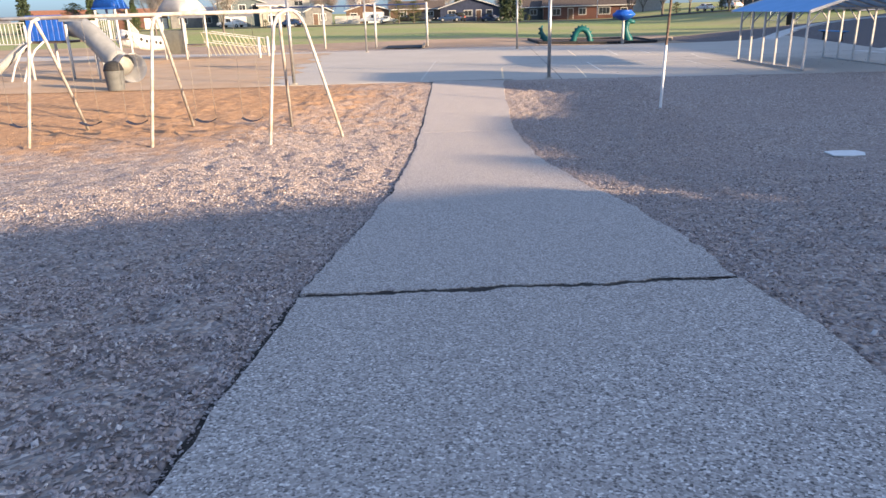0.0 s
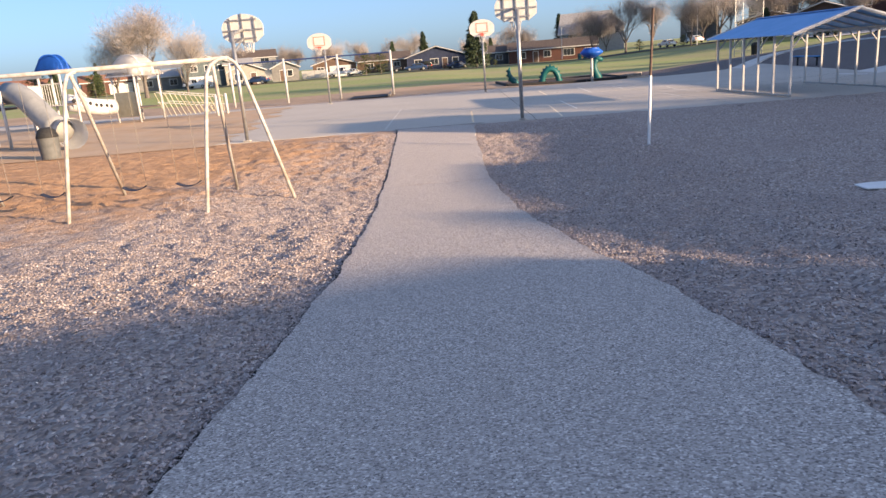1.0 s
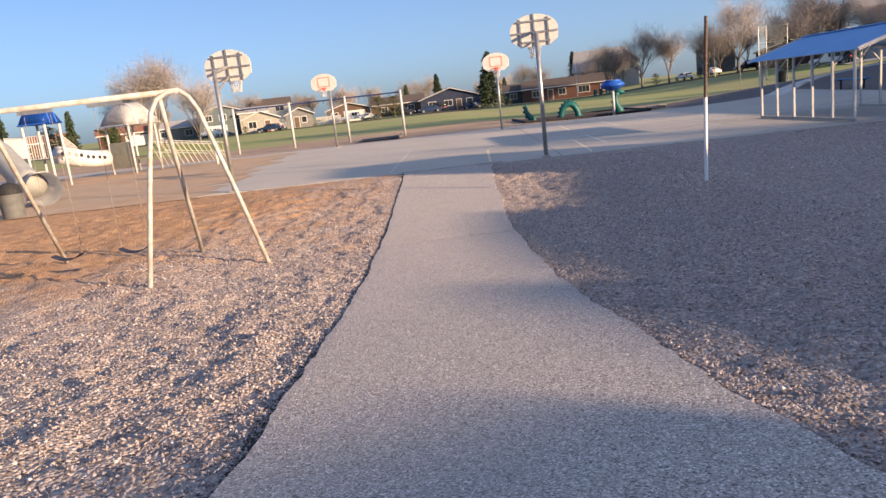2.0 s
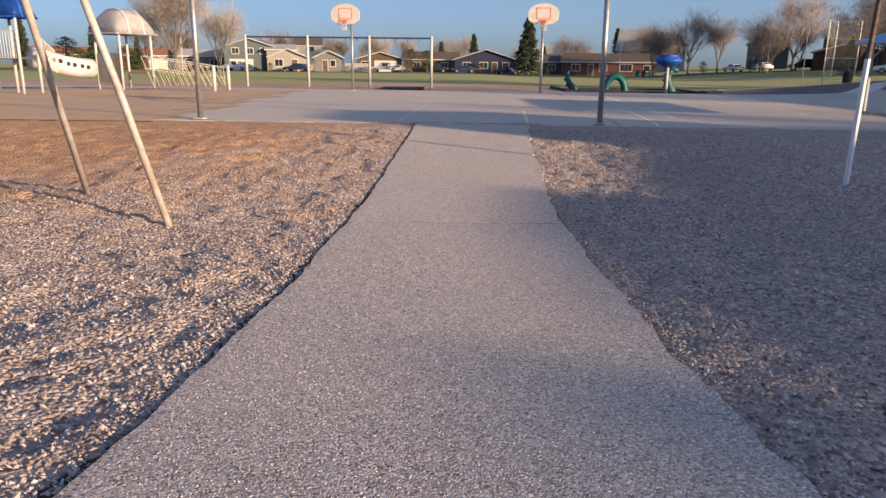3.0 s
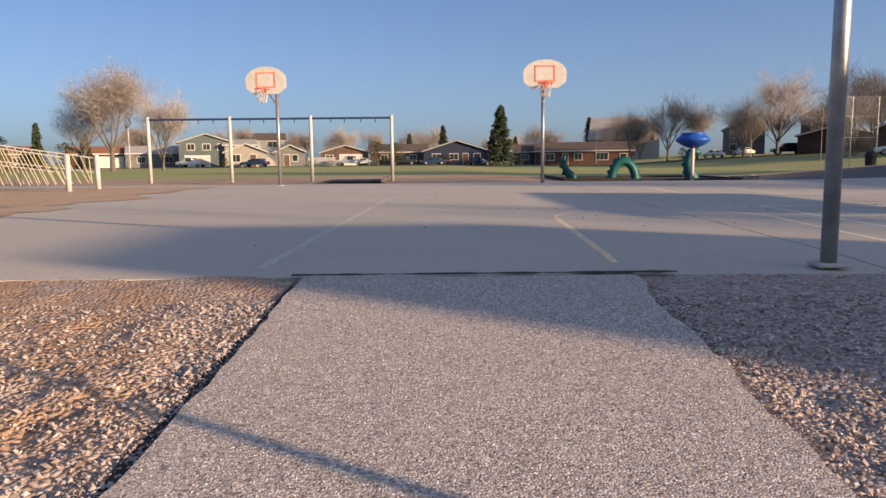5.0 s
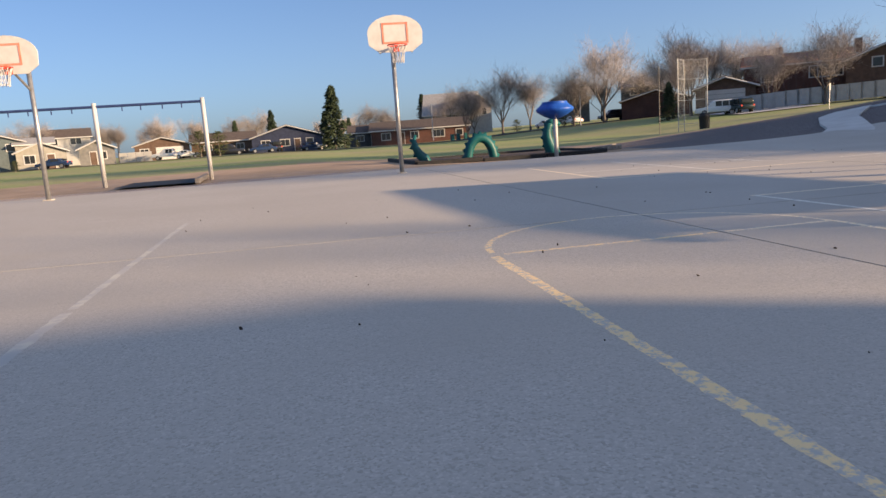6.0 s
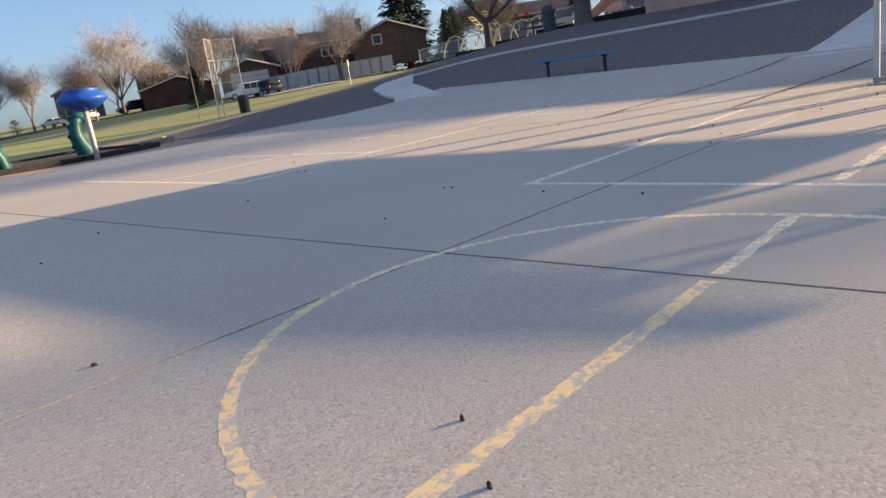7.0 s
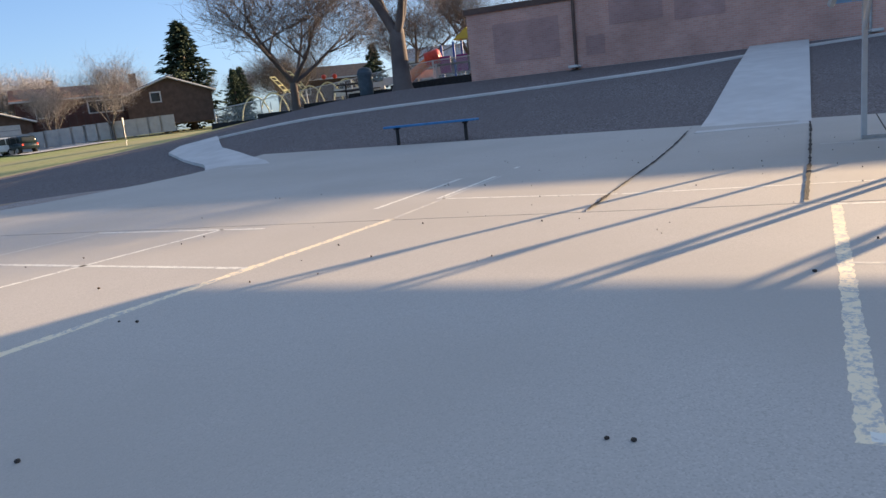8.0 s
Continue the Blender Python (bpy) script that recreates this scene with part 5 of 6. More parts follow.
def conifer(name, seed, height, width, material, label, needles=2600, group="evergreen trees", bushy=False):
    rg = random.Random(seed)
    t = thing(name, label, "tree", group)
    part("trunk", bar([(0, 0, -0.1), (0, 0, height * 0.5), (0, 0, height * 0.96)], [width * 0.045, width * 0.03, 0.02], 8), M_BARK, t)
    vs, fs = [], []
    boughs = needles // 24
    for q in range(boughs):
        f = 0.04 + 0.95 * ((q + rg.random()) / boughs) ** 0.9
        a0 = q * 2.4 + rg.uniform(-0.5, 0.5)
        prof = (1 - f) ** 0.75 + 0.03 if not bushy else max(0.0, 1 - (2 * f - 0.85) ** 2 * 0.8) ** 0.5
        reach = width / 2 * prof * rg.uniform(0.6, 1.18)
        droop = rg.uniform(-0.05, 0.35) if not bushy else rg.uniform(-0.5, 0.1)
        for _ in range(24):
            k = rg.random() ** 0.6
            r = reach * k
            a = a0 + rg.gauss(0, 0.16) + rg.gauss(0, 0.25) * (1 - k)
            p = Vector((math.cos(a) * r, math.sin(a) * r, f * height - r * droop + rg.gauss(0, 0.012) * height))
            out = Vector((math.cos(a), math.sin(a), rg.uniform(-0.55, 0.35))).normalized()
            side = Vector((-math.sin(a), math.cos(a), rg.uniform(-0.4, 0.4))).normalized()
            s = height * rg.uniform(0.016, 0.042)
            i = len(vs)
            up = out.cross(side) * s * 0.25
            vs.extend([p - side * s * 0.5, p + out * s * 0.3 + up, p + side * s * 0.5, p + out * s * 1.25 - up, p - out * s * 0.4 - up * 0.6])
            fs.extend([(i, i + 1, i + 4), (i + 1, i + 2, i + 4), (i, i + 3, i + 1), (i + 1, i + 3, i + 2)])
    me = bpy.data.meshes.new("crown")
    me.from_pydata([tuple(v) for v in vs], [], fs)
    me.materials.append(material)
    c = new("crown", me)
    c.parent = t
    return t


def put(ob, x, y, s=1.0, rz=0.0, dz=0.0, sz=None):
    """Stand a thing on the land at (x, y), scaled."""
    ob.scale = (s, s, sz or s)
    ob.matrix_basis = Matrix.LocRotScale((x, y, gz(x, y) + dz), Euler((0, 0, radians(rz))), (s, s, sz or s))
    return ob


def again(ob, x, y, s=1.0, rz=0.0, dz=0.0, sz=None):
    return put(copy_thing(ob, Matrix.Identity(4)), x, y, s, rz, dz, sz)


TAN = "leafless tan-twigged tree with a broad rounded crown"
ta = bare_tree("bare_tree", 1, 10, 4000, 0.010, M_BARK, M_TWIG, TAN, trunk_r=0.17, spread=0.5, first=0.16)
tb2 = bare_tree("bare_tree", 5, 10, 4000, 0.010, M_BARK, M_TWIG, TAN, trunk_r=0.17, spread=0.42, first=0.16)
tc = bare_tree("bare_tree", 11, 10, 3600, 0.010, M_BARK, M_TWIG, "leafless many-stemmed tree with thin pale twigs", trunk_r=0.15, spread=0.4, first=0.08)
put(ta, -34.0, 98.0, 1.5, 20, sz=1.3)                       # big tree beyond the play structure
again(tb2, -40.0, 104.0, 0.95, 70)
again(tc, -29.5, 101.0, 1.05, 210)
put(tb2, 41.6, 138.0, 1.15, 10)
again(tc, 36.0, 140.0, 1.05, 130)
again(ta, 47.0, 139.0, 1.0, 200)
again(tb2, 54.8, 127.0, 1.35, 55)
again(tc, 50.5, 129.0, 1.05, 300)
put(tc, 52.0, 103.0, 1.05, 0)
again(ta, 56.5, 106.0, 1.15, 120)
again(tb2, 62.0, 110.0, 1.0, 260)
again(tc, 66.0, 108.5, 1.05, 190)
again(ta, 72.0, 112.0, 1.1, 20)
again(tc, 58.0, 93.0, 0.85, 75)
again(tb2, 61.0, 88.0, 0.9, 15)
rt = random.Random(23)
for k in range(34):                                   # the ragged line of bare trees behind the houses
    x = -75 + 5.4 * k + rt.uniform(-2, 2)
    if 2 < x < 16:
        continue
    y = rt.uniform(172, 205) if x < 60 else rt.uniform(140, 165)
    again((ta, tb2, tc)[k % 3], x, y, rt.uniform(0.75, 1.1), rt.uniform(0, 360), 0.0)
for k in range(5):
    again((ta, tb2, tc)[k % 3], 74 + 5.0 * k + rt.uniform(-1, 1), 108 - 5.5 * k + rt.uniform(-2, 2), rt.uniform(0.8, 1.0), rt.uniform(0, 360))
# unseen trees behind the school, added to break up the sun on the court
sparse = bare_tree("bare_tree", 60, 10, 1700, 0.014, M_BARK, M_TWIG, "sparse leafless tree out of view, added to dapple the court", trunk_r=0.14, spread=0.6)
put(sparse, 48.0, -1.2, 0.55, 40, sz=0.87)
again(sparse, 50.0, 13.6, 0.95, 120, sz=1.15)
again(sparse, 50.5, 19.0, 0.95, 300, sz=1.1)

# two dark trees by the fence
near_a = bare_tree("bare_tree", 31, 7.0, 6500, 0.006, M_TWIGD, M_TWIGD, "dark leafless tree with wide low branches", trunk_r=0.15, spread=0.8, first=0.16, lean=-0.15)
put(near_a, 36.4, 50.1, 1.4, 35)
near_b = bare_tree("bare_tree", 44, 9.5, 6500, 0.006, M_TWIGD, M_TWIGD, "thick-trunked dark leafless tree beside the fence", trunk_r=0.30, spread=0.7, first=0.22)
put(near_b, 34.6, 43.2, 1.25, 0)
again(near_a, 45.0, 47.0, 1.1, 150)
again(near_b, 50.0, 45.0, 0.85, 60)
again(near_a, 52.0, 60.0, 1.0, 250)

spruce = conifer("spruce_tree", 3, 11, 4.6, M_NEEDLE, "tall dark-green spruce tree with a pointed top", 3800)
put(spruce, 13.9, 144.0, 1.15, 0, sz=0.95)
pine = conifer("spruce_tree", 8, 9, 5.5, M_NEEDLE, "broad dark-green spruce tree beside the houses", 4200)
put(pine, 80.5, 94.1, 1.95, 0, 0, 1.5)
for x, y, s in ((4.6, 180, 0.78), (-3.0, 181, 0.62), (15.0, 172, 0.66), (20.5, 176, 0.55), (40.0, 190, 0.95), (-70, 150, 0.75), (-64, 156, 0.6), (-78, 140, 0.8)):
    again(spruce, x, y, s, x * 37 % 360)
for x, y, s in ((49.5, 100.0, 0.5), (74, 82, 0.7), (78, 84, 0.75), (70, 62, 0.7)):
    again(pine, x, y, s, x * 53 % 360)
shrub = conifer("evergreen_shrub", 2, 4.2, 3.6, M_SHRUB, "rounded olive-green evergreen shrub", 1800, "evergreen shrubs", True)
put(shrub, -7.8, 144.8)
for x, y, s in ((-4.9, 145.0, 0.95), (17.2, 141.5, 0.30), (44.5, 139, 0.5), (-30, 128, 0.35), (51, 134, 0.45), (-49, 118, 0.9), (-54, 110, 1.1), (-45, 96, 0.7)):
    again(shrub, x, y, s, x * 31 % 360)

# ---------------------------------------------------------------- houses


def house(x, y, w, d, h, rh, wall, roof, label, wins=(), garage=None, door=None, front_gable=False, dz=0.0, rz=None, chimney=None, porch=False, bay=None):
    """A house: its front faces the yard; x along the front from its middle. wins: (x, sill, width, height)."""
    t = thing("house", label, "house", "houses across the lawn")
    W = M_SIDING[wall]
    ov = 0.45
    if front_gable:
        outline = [(-w / 2, -0.6), (w / 2, -0.6), (w / 2, h), (0, h + rh), (-w / 2, h)]
        bm = prism(outline, d, "y", False)
        part("wall", bm, W, t)
        for s in (-1, 1):
            k = rh / (w / 2)
            bm = prism([(0, h + rh + 0.05), (s * (w / 2 + ov), h - k * ov + 0.05), (s * (w / 2 + ov), h - k * ov + 0.25), (0, h + rh + 0.27)], d + 2 * ov, "y", False)
            bmesh.ops.translate(bm, vec=(0, -ov, 0), verts=bm.verts[:])
            part("roof", bm, roof, t)
            part("barge_board", bar([(0, -ov - 0.03, h + rh + 0.1), (s * (w / 2 + ov), -ov - 0.03, h - k * ov + 0.1)], 0.10, 4), M_WFRAME, t)
    else:
        bm = prism([(0, -0.6), (d, -0.6), (d, h), (d / 2, h + rh), (0, h)], w, "x")
        part("wall", bm, W, t)
        for s in (0, 1):
            k = rh / (d / 2)
            a, e = d / 2, -ov if s == 0 else d + ov
            bm = prism([(a, h + rh + 0.05), (e, h - k * ov + 0.05), (e, h - k * ov + 0.25), (a, h + rh + 0.27)], w + 2 * ov, "x")
            part("roof", bm, roof, t)
        part("fascia", block((0, -ov, h - rh / (d / 2) * ov + 0.12), (w + 2 * ov, 0.06, 0.2)), M_WFRAME, t, "white eave board")
    for wx, sill, ww, wh in wins:
        win = part("window", block((wx, -0.03, sill + wh / 2), (ww + 0.2, 0.10, wh + 0.2)), M_WFRAME, t, "white window frame")
        n = max(1, round(ww / 0.8))
        for k in range(n):
            part("pane", block((wx - ww / 2 + ww / n * (k + 0.5), -0.085, sill + wh / 2), (ww / n - 0.07, 0.03, wh - 0.06)), M_GLASS, win)
    if door is not None:
        dr = part("door", block((door, -0.05, 1.05), (0.95, 0.10, 2.1)), M_SIDING["brown"], t, "dark front door")
        part("door_frame", block((door, -0.02, 1.1), (1.2, 0.08, 2.25)), M_WFRAME, dr)
    if garage is not None:
        g = part("garage_door", block((garage, -0.05, 1.1), (4.6, 0.10, 2.2)), M_WFRAME, t, "white garage door")
        for k in range(3):
            part("groove", block((garage, -0.105, 0.55 + 0.55 * k), (4.5, 0.02, 0.04)), M_SIDING["grey"], g)
    if chimney:
        part("chimney", block((chimney, d * 0.5, h + rh + 0.3), (0.8, 0.6, 1.6)), M_SIDING["brick"], t)
    if porch:
        part("porch_roof", block((0, -1.1, 2.5), (w * 0.4, 2.2, 0.15)), roof, t)
        for px in (-w * 0.19, 0, w * 0.19):
            part("porch_post", block((px, -2.0, 1.2), (0.14, 0.14, 2.5)), M_WFRAME, t)
    a = math.degrees(math.atan2(-(x - 1), y - 20)) if rz is None else rz
    t.matrix_basis = pose(x, y, gz(x, y) + dz, 0, 0, a)
    return t


SH, SG, SR = M_SHINGLE, M_SHINGLE2, M_SHINGLE3
house(-40.8, 154, 9.5, 9, 4.6, 1.5, "teal", SH, "two-storey teal-grey house with white-framed windows", [(-2.6, 3.2, 1.3, 1.1), (0.2, 3.2, 1.3, 1.1), (2.8, 3.2, 1.2, 1.1)], garage=-1.5, front_gable=True)
house(-34.5, 154.5, 5.5, 8, 4.0, 1.0, "cream", SG, "cream-sided side wing of a house", [(-1.2, 1.0, 1.2, 1.1)])
house(-29.8, 140, 6.6, 7, 2.5, 1.3, "cream", SG, "small cream house with a low grey gable", [(-1.6, 0.9, 1.4, 1.2)], door=1.2, front_gable=True)
house(-36.0, 182, 9, 8, 5.6, 1.6, "white", SH, "pale house standing behind the others", [(-2.5, 4.2, 2.0, 1.2), (1.8, 4.2, 2.0, 1.2)])
house(-24.6, 152, 5.4, 7, 2.6, 1.2, "grey", SG, "small grey gabled house", [(0.9, 0.9, 1.0, 1.2)], door=-0.6, front_gable=True)
house(-15.2, 159, 9.2, 8, 2.5, 1.3, "brown", SH, "brown gabled house with a double garage", [(-3.0, 1.0, 1.4, 1.0)], garage=1.2, front_gable=True)
house(6.5, 155, 12.4, 9, 2.6, 1.9, "navy", SH, "dark navy gabled house with white-framed windows", [(-3.8, 1.0, 1.5, 1.1), (-0.4, 1.0, 1.6, 1.1), (4.0, 1.0, 1.2, 1.1)], door=1.8, front_gable=True)
house(-5.0, 168, 12, 8, 2.6, 1.5, "brown", SH, "brown low house behind the shrubs", [(-3, 1, 1.4, 1), (3, 1, 1.4, 1)])
house(22.5, 157, 9.0, 8, 2.5, 1.3, "dark", SH, "dark low house beside the spruce", [(-2.5, 1, 1.4, 1)], garage=1.8)
house(30.5, 152.5, 18, 9, 2.6, 1.5, "brick", SH, "long red-brick ranch house with a brown roof", [(-6.3, 0.9, 1.6, 1.2), (-1.0, 0.9, 1.4, 1.2), (3.4, 0.9, 2.2, 1.3), (7.3, 0.9, 1.2, 1.1)], door=-3.4, porch=False)
house(44.0, 180, 12, 11, 5.0, 4.6, "white", SG, "big pale house with a steep grey roof", [(-3.5, 3.6, 1.2, 1.2), (3.5, 3.6, 1.2, 1.2)], rz=-20)
house(50.0, 178, 6, 7, 6.0, 2.6, "white", SG, "white gabled end of a tall house", [(-1.4, 4.0, 1.0, 1.4), (1.4, 4.0, 1.0, 1.4), (0, 6.3, 0.9, 1.0)], front_gable=True)
house(66.0, 164, 8, 8, 5.0, 2.0, "grey", SG, "tall grey house among bare trees", [(-2, 3.4, 1.2, 1.2), (2, 3.4, 1.2, 1.2), (-2, 0.9, 1.2, 1.2)], front_gable=True)
house(76.0, 151, 9, 8, 5.0, 1.6, "dark", SG, "dark two-storey house behind the brick one", [(-2, 3.4, 1.4, 1.2), (2, 3.4, 1.4, 1.2)], dz=1.0)
house(62.0, 123.5, 10.5, 8, 2.6, 1.4, "brick", SH, "red-brick house with a low gable", [], front_gable=True)
house(71.5, 115.5, 6.6, 7, 2.5, 1.2, "brown", SH, "brown garage with a white door", [], garage=0.2, front_gable=True)
house(77.5, 112, 9, 8, 2.6, 1.3, "brick", SH, "low brick house beside the garage", [(-2, 0.9, 1.8, 1.2), (2, 0.9, 1.5, 1.2)])
house(-52, 160, 11, 8, 2.7, 1.3, "grey", SG, "long low grey house", [(-3, 0.9, 1.5, 1.2), (2, 0.9, 1.5, 1.2)])
house(-63, 158, 10, 8, 2.7, 1.3, "brick", SR, "low house with a red roof", [(-2, 0.9, 1.5, 1.2)], garage=2.5)
house(-76, 150, 12, 8, 2.7, 1.3, "brown", SR, "low house with a red-brown roof", [(-3, 0.9, 1.5, 1.2), (2, 0.9, 1.5, 1.2)])
house(66.8, 99.0, 12, 9, 3.4, 1.4, "brick", SR, "dark brick house on the rise with white bay windows", [(-3.4, 1.5, 1.2, 1.3), (3.2, 1.6, 3.6, 1.3)], chimney=-2.0, dz=1.7)
house(70.0, 88.0, 9.2, 9, 2.8, 1.7, "brown", SH, "brown gabled house on the rise", [(-1.5, 2.0, 1.0, 1.0)], front_gable=True, dz=1.6, chimney=-3.5)
house(58.4, 101.5, 7, 6, 2.4, 1.2, "brown", SH, "brown garage with a pale door", [], garage=0.0, front_gable=True, dz=0.6)
house(98, 84, 14, 10, 4.0, 1.8, "brown", SH, "dark house behind the fence", [(-3, 2, 1.4, 1.2), (2, 2, 1.4, 1.2)], dz=1.0)
house(92, 62, 14, 10, 4.2, 1.8, "grey", SG, "grey house behind the play area", [(-3, 2, 1.4, 1.2), (2, 2, 1.4, 1.2)], dz=1.0)

yard_wall = thing("garden_fence", "long pale board fence before the houses", "fence")
for k in range(12):
    f = k / 11
    x, y = 56.0 + 8.5 * f, 94.5 - 10.5 * f
    part("fence_panel", block((x, y, gz(x, y) + 0.9 + 0.2 * f), (1.48, 0.08, 1.7), math.degrees(math.atan2(-10.5, 8.5))), M_SIDING["white"], yard_wall)
gf = thing("garden_fence", "pale board fence between two houses", "fence")
for k in range(4):
    part("fence_panel", block((-20.9 + 1.3 * k, 153.5, gz(-20, 153) + 0.8), (1.25, 0.07, 1.6)), M_SIDING["white"], gf)

# street and drives
tagged(patch("road_street", lambda s, r: (-90 + 190 * s, 134.5 - 0.0 * s + 7.0 * r - 26 * smooth01(0.62, 1.0, s)), 60, 2, M_ASPH, 0.03), "asphalt street across the far side of the lawn", "road", kind="structure")
tagged(patch("pavement_drive", quad((51.0, 88.5), (58.0, 84.5), (63.0, 98.0), (55.0, 101)), 4, 6, M_WALK, 0.05), "pale concrete drive", "driveway", kind="structure")

# ---------------------------------------------------------------- vehicles


def car(name, label, paint, length, height, kind):
    t = thing(name, label, "car" if kind != "pickup" else "truck", "parked vehicles")
    L, H, w = length / 2, height, 0.9
    if kind == "suv":
        low = [(-L, 0.42), (-L, 0.95), (-L + 0.15, 1.02), (L - 1.15, 1.02), (L - 0.12, 0.88), (L, 0.62), (L, 0.38)]
        cab = [(-L + 0.06, 1.0), (-L + 0.30, H - 0.08), (-L + 0.6, H), (L - 2.1, H), (L - 1.9, H - 0.06), (L - 1.15, 1.0)]
    elif kind == "sedan":
        low = [(-L, 0.40), (-L, 0.88), (-L + 0.2, 0.95), (L - 1.2, 0.92), (L - 0.15, 0.78), (L, 0.58), (L, 0.34)]
        cab = [(-L + 0.55, 0.93), (-L + 1.15, H - 0.05), (-L + 1.6, H), (L - 2.2, H), (L - 2.0, H - 0.04), (L - 1.25, 0.92)]
    else:
        low = [(-L, 0.50), (-L, 1.05), (-L + 1.9, 1.05), (L - 1.15, 1.10), (L - 0.12, 1.0), (L, 0.75), (L, 0.45)]
        cab = [(-L + 1.9, 1.05), (-L + 2.05, H - 0.06), (-L + 2.3, H), (L - 2.2, H), (L - 2.0, H - 0.05), (L - 1.2, 1.08)]

    def shell(outline, width, inset=0.0):
        bm = prism(outline, width)
        es = [e for e in bm.edges if abs((e.verts[0].co - e.verts[1].co).y) < 0.01]
        bmesh.ops.bevel(bm, geom=es, offset=0.07, segments=2, affect="EDGES", profile=0.5)
        return bm

    part("body", shell(low, 2 * w), paint, t, "", True)
    part("cabin", shell(cab, 2 * w - 0.22), paint, t, "", True)
    cx0, cx1, z0, z1 = cab[0][0], cab[-1][0], 1.04, H - 0.12
    xa, xb = cab[1][0] + 0.1, cab[-3][0] - 0.02
    n = 3 if kind == "suv" else 2
    for s in (-1, 1):
        for k in range(n):
            a, b = xa + (xb - xa) * k / n + 0.04, xa + (xb - xa) * (k + 1) / n - 0.04
            part("window", block(((a + b) / 2, s * (w - 0.105), (z0 + z1) / 2), (b - a, 0.03, z1 - z0)), M_GLASS, t)
    ws = prism([(cab[-1][0] - 0.04, 1.08), (cab[-2][0] + 0.05, H - 0.14), (cab[-2][0] + 0.02, H - 0.14), (cab[-1][0] - 0.1, 1.08)], 2 * w - 0.4)
    part("windscreen", ws, M_GLASS, t)
    part("rear_window", block((cab[0][0] + 0.12, 0, (z0 + z1) / 2 + 0.05), (0.06, 2 * w - 0.5, (z1 - z0) * 0.8)), M_GLASS, t)
    for sx in (-L + 0.85, L - 0.95):
        for s in (-1, 1):
            tyre = part("wheel", bar([(sx, s * (w - 0.20), 0.34), (sx, s * (w + 0.01), 0.34)], 0.34, 18), M_TYRE, t, "black tyre")
            part("rim", bar([(sx, s * (w + 0.01), 0.34), (sx, s * (w + 0.025), 0.34)], 0.21, 12), M_GALV, tyre)
    for s in (-1, 1):
        part("headlight", block((L - 0.05, s * 0.66, 0.72), (0.12, 0.3, 0.14)), M_WFRAME, t)
        part("tail_light", block((-L + 0.02, s * 0.74, 0.85), (0.08, 0.18, 0.2)), M_RED, t)
    return t


w_suv = car("suv", "white suv parked on the drive", M_CARW, 4.7, 1.72, "suv")
put(w_suv, 52.0, 94.2, 1, 150)
g_suv = car("suv", "dark green suv parked before the garage", M_CARG, 4.6, 1.7, "suv")
put(g_suv, 53.6, 92.6, 0.95, 80)
again(g_suv, 63.3, 108.5, 1, 110)
pick = car("pickup", "white pickup truck parked at the street", M_CARW, 5.5, 1.8, "pickup")
put(pick, -13.0, 149.0, 1, 175)
again(pick, -41.5, 147.5, 1, 160)
dk = car("suv", "black suv parked at the street", M_CARD, 4.9, 1.8, "suv")
put(dk, -3.4, 147.0, 1, 5)
again(dk, 4.0, 148.5, 1, 100)
again(dk, 58.5, 131.0, 1, 170)
again(dk, 63.0, 128.0, 1, 150)
again(dk, 66.5, 126.0, 0.95, 160)
bl = car("sedan", "dark blue sedan parked by the navy house", M_CARB, 4.6, 1.42, "sedan")
put(bl, 10.5, 148.8, 1, 15)
again(bl, 2.0, 146.5, 1, 185)
again(bl, -27.5, 136.5, 1, 170)
ws = car("sedan", "white sedan parked at the kerb", M_CARW, 4.5, 1.42, "sedan")
put(ws, 55.8, 141.0, 1, 95)
again(ws, -10.2, 148.0, 0.95, 5)
again(ws, 50.0, 139.5, 0.95, 100)
for x, y in ((33.5, 141.0), (34.6, 141.2), (36.0, 141.4)):
    bn = thing("wheeled_bin", "dark green wheeled refuse bin at the kerb", "bin", "wheeled bins")
    part("body", block((x, y, gz(x, y) + 0.5), (0.6, 0.7, 1.0), 0, 0.04), M_TEAL, bn)
    part("lid", block((x, y - 0.03, gz(x, y) + 1.03), (0.64, 0.76, 0.08), 0, 0.02), M_TEAL, bn)
for x, y, h in ((29.8, 139.5, 5.5), (-46, 132, 6.5), (51.2, 128, 6.5)):
    lp = thing("street_lamp", "thin pale street lamp pole by the road", "street lamp", "street lamps")
    part("pole", bar([(x, y, 0), (x, y, h + 0.5)], 0.07, 8), M_WFRAME, lp)
    part("arm", bar([(x, y, h + 0.4), (x + 0.9, y - 0.4, h + 0.55)], 0.04, 6), M_WFRAME, lp)

# ---------------------------------------------------------------- white base plate in the chips
bp_ = thing("base_plate", "flat white rubber base lying in the chips", "base plate")
bm = prism([(x * (1 + 0.12 * math.sin(7 * x + 3)), y) for x, y in ((-0.31, -0.13), (-0.1, -0.17), (0.22, -0.15), (0.32, -0.02), (0.25, 0.13), (0.0, 0.17), (-0.27, 0.12))], 0.018, "y")
bm.transform(pose(7.12, 10.42, gz(7.12, 10.42) + 0.045, 90 + 5, 0, 0))
part("plate", bm, M_BRIGHT, bp_)

# ---------------------------------------------------------------- wood chips, lying loose


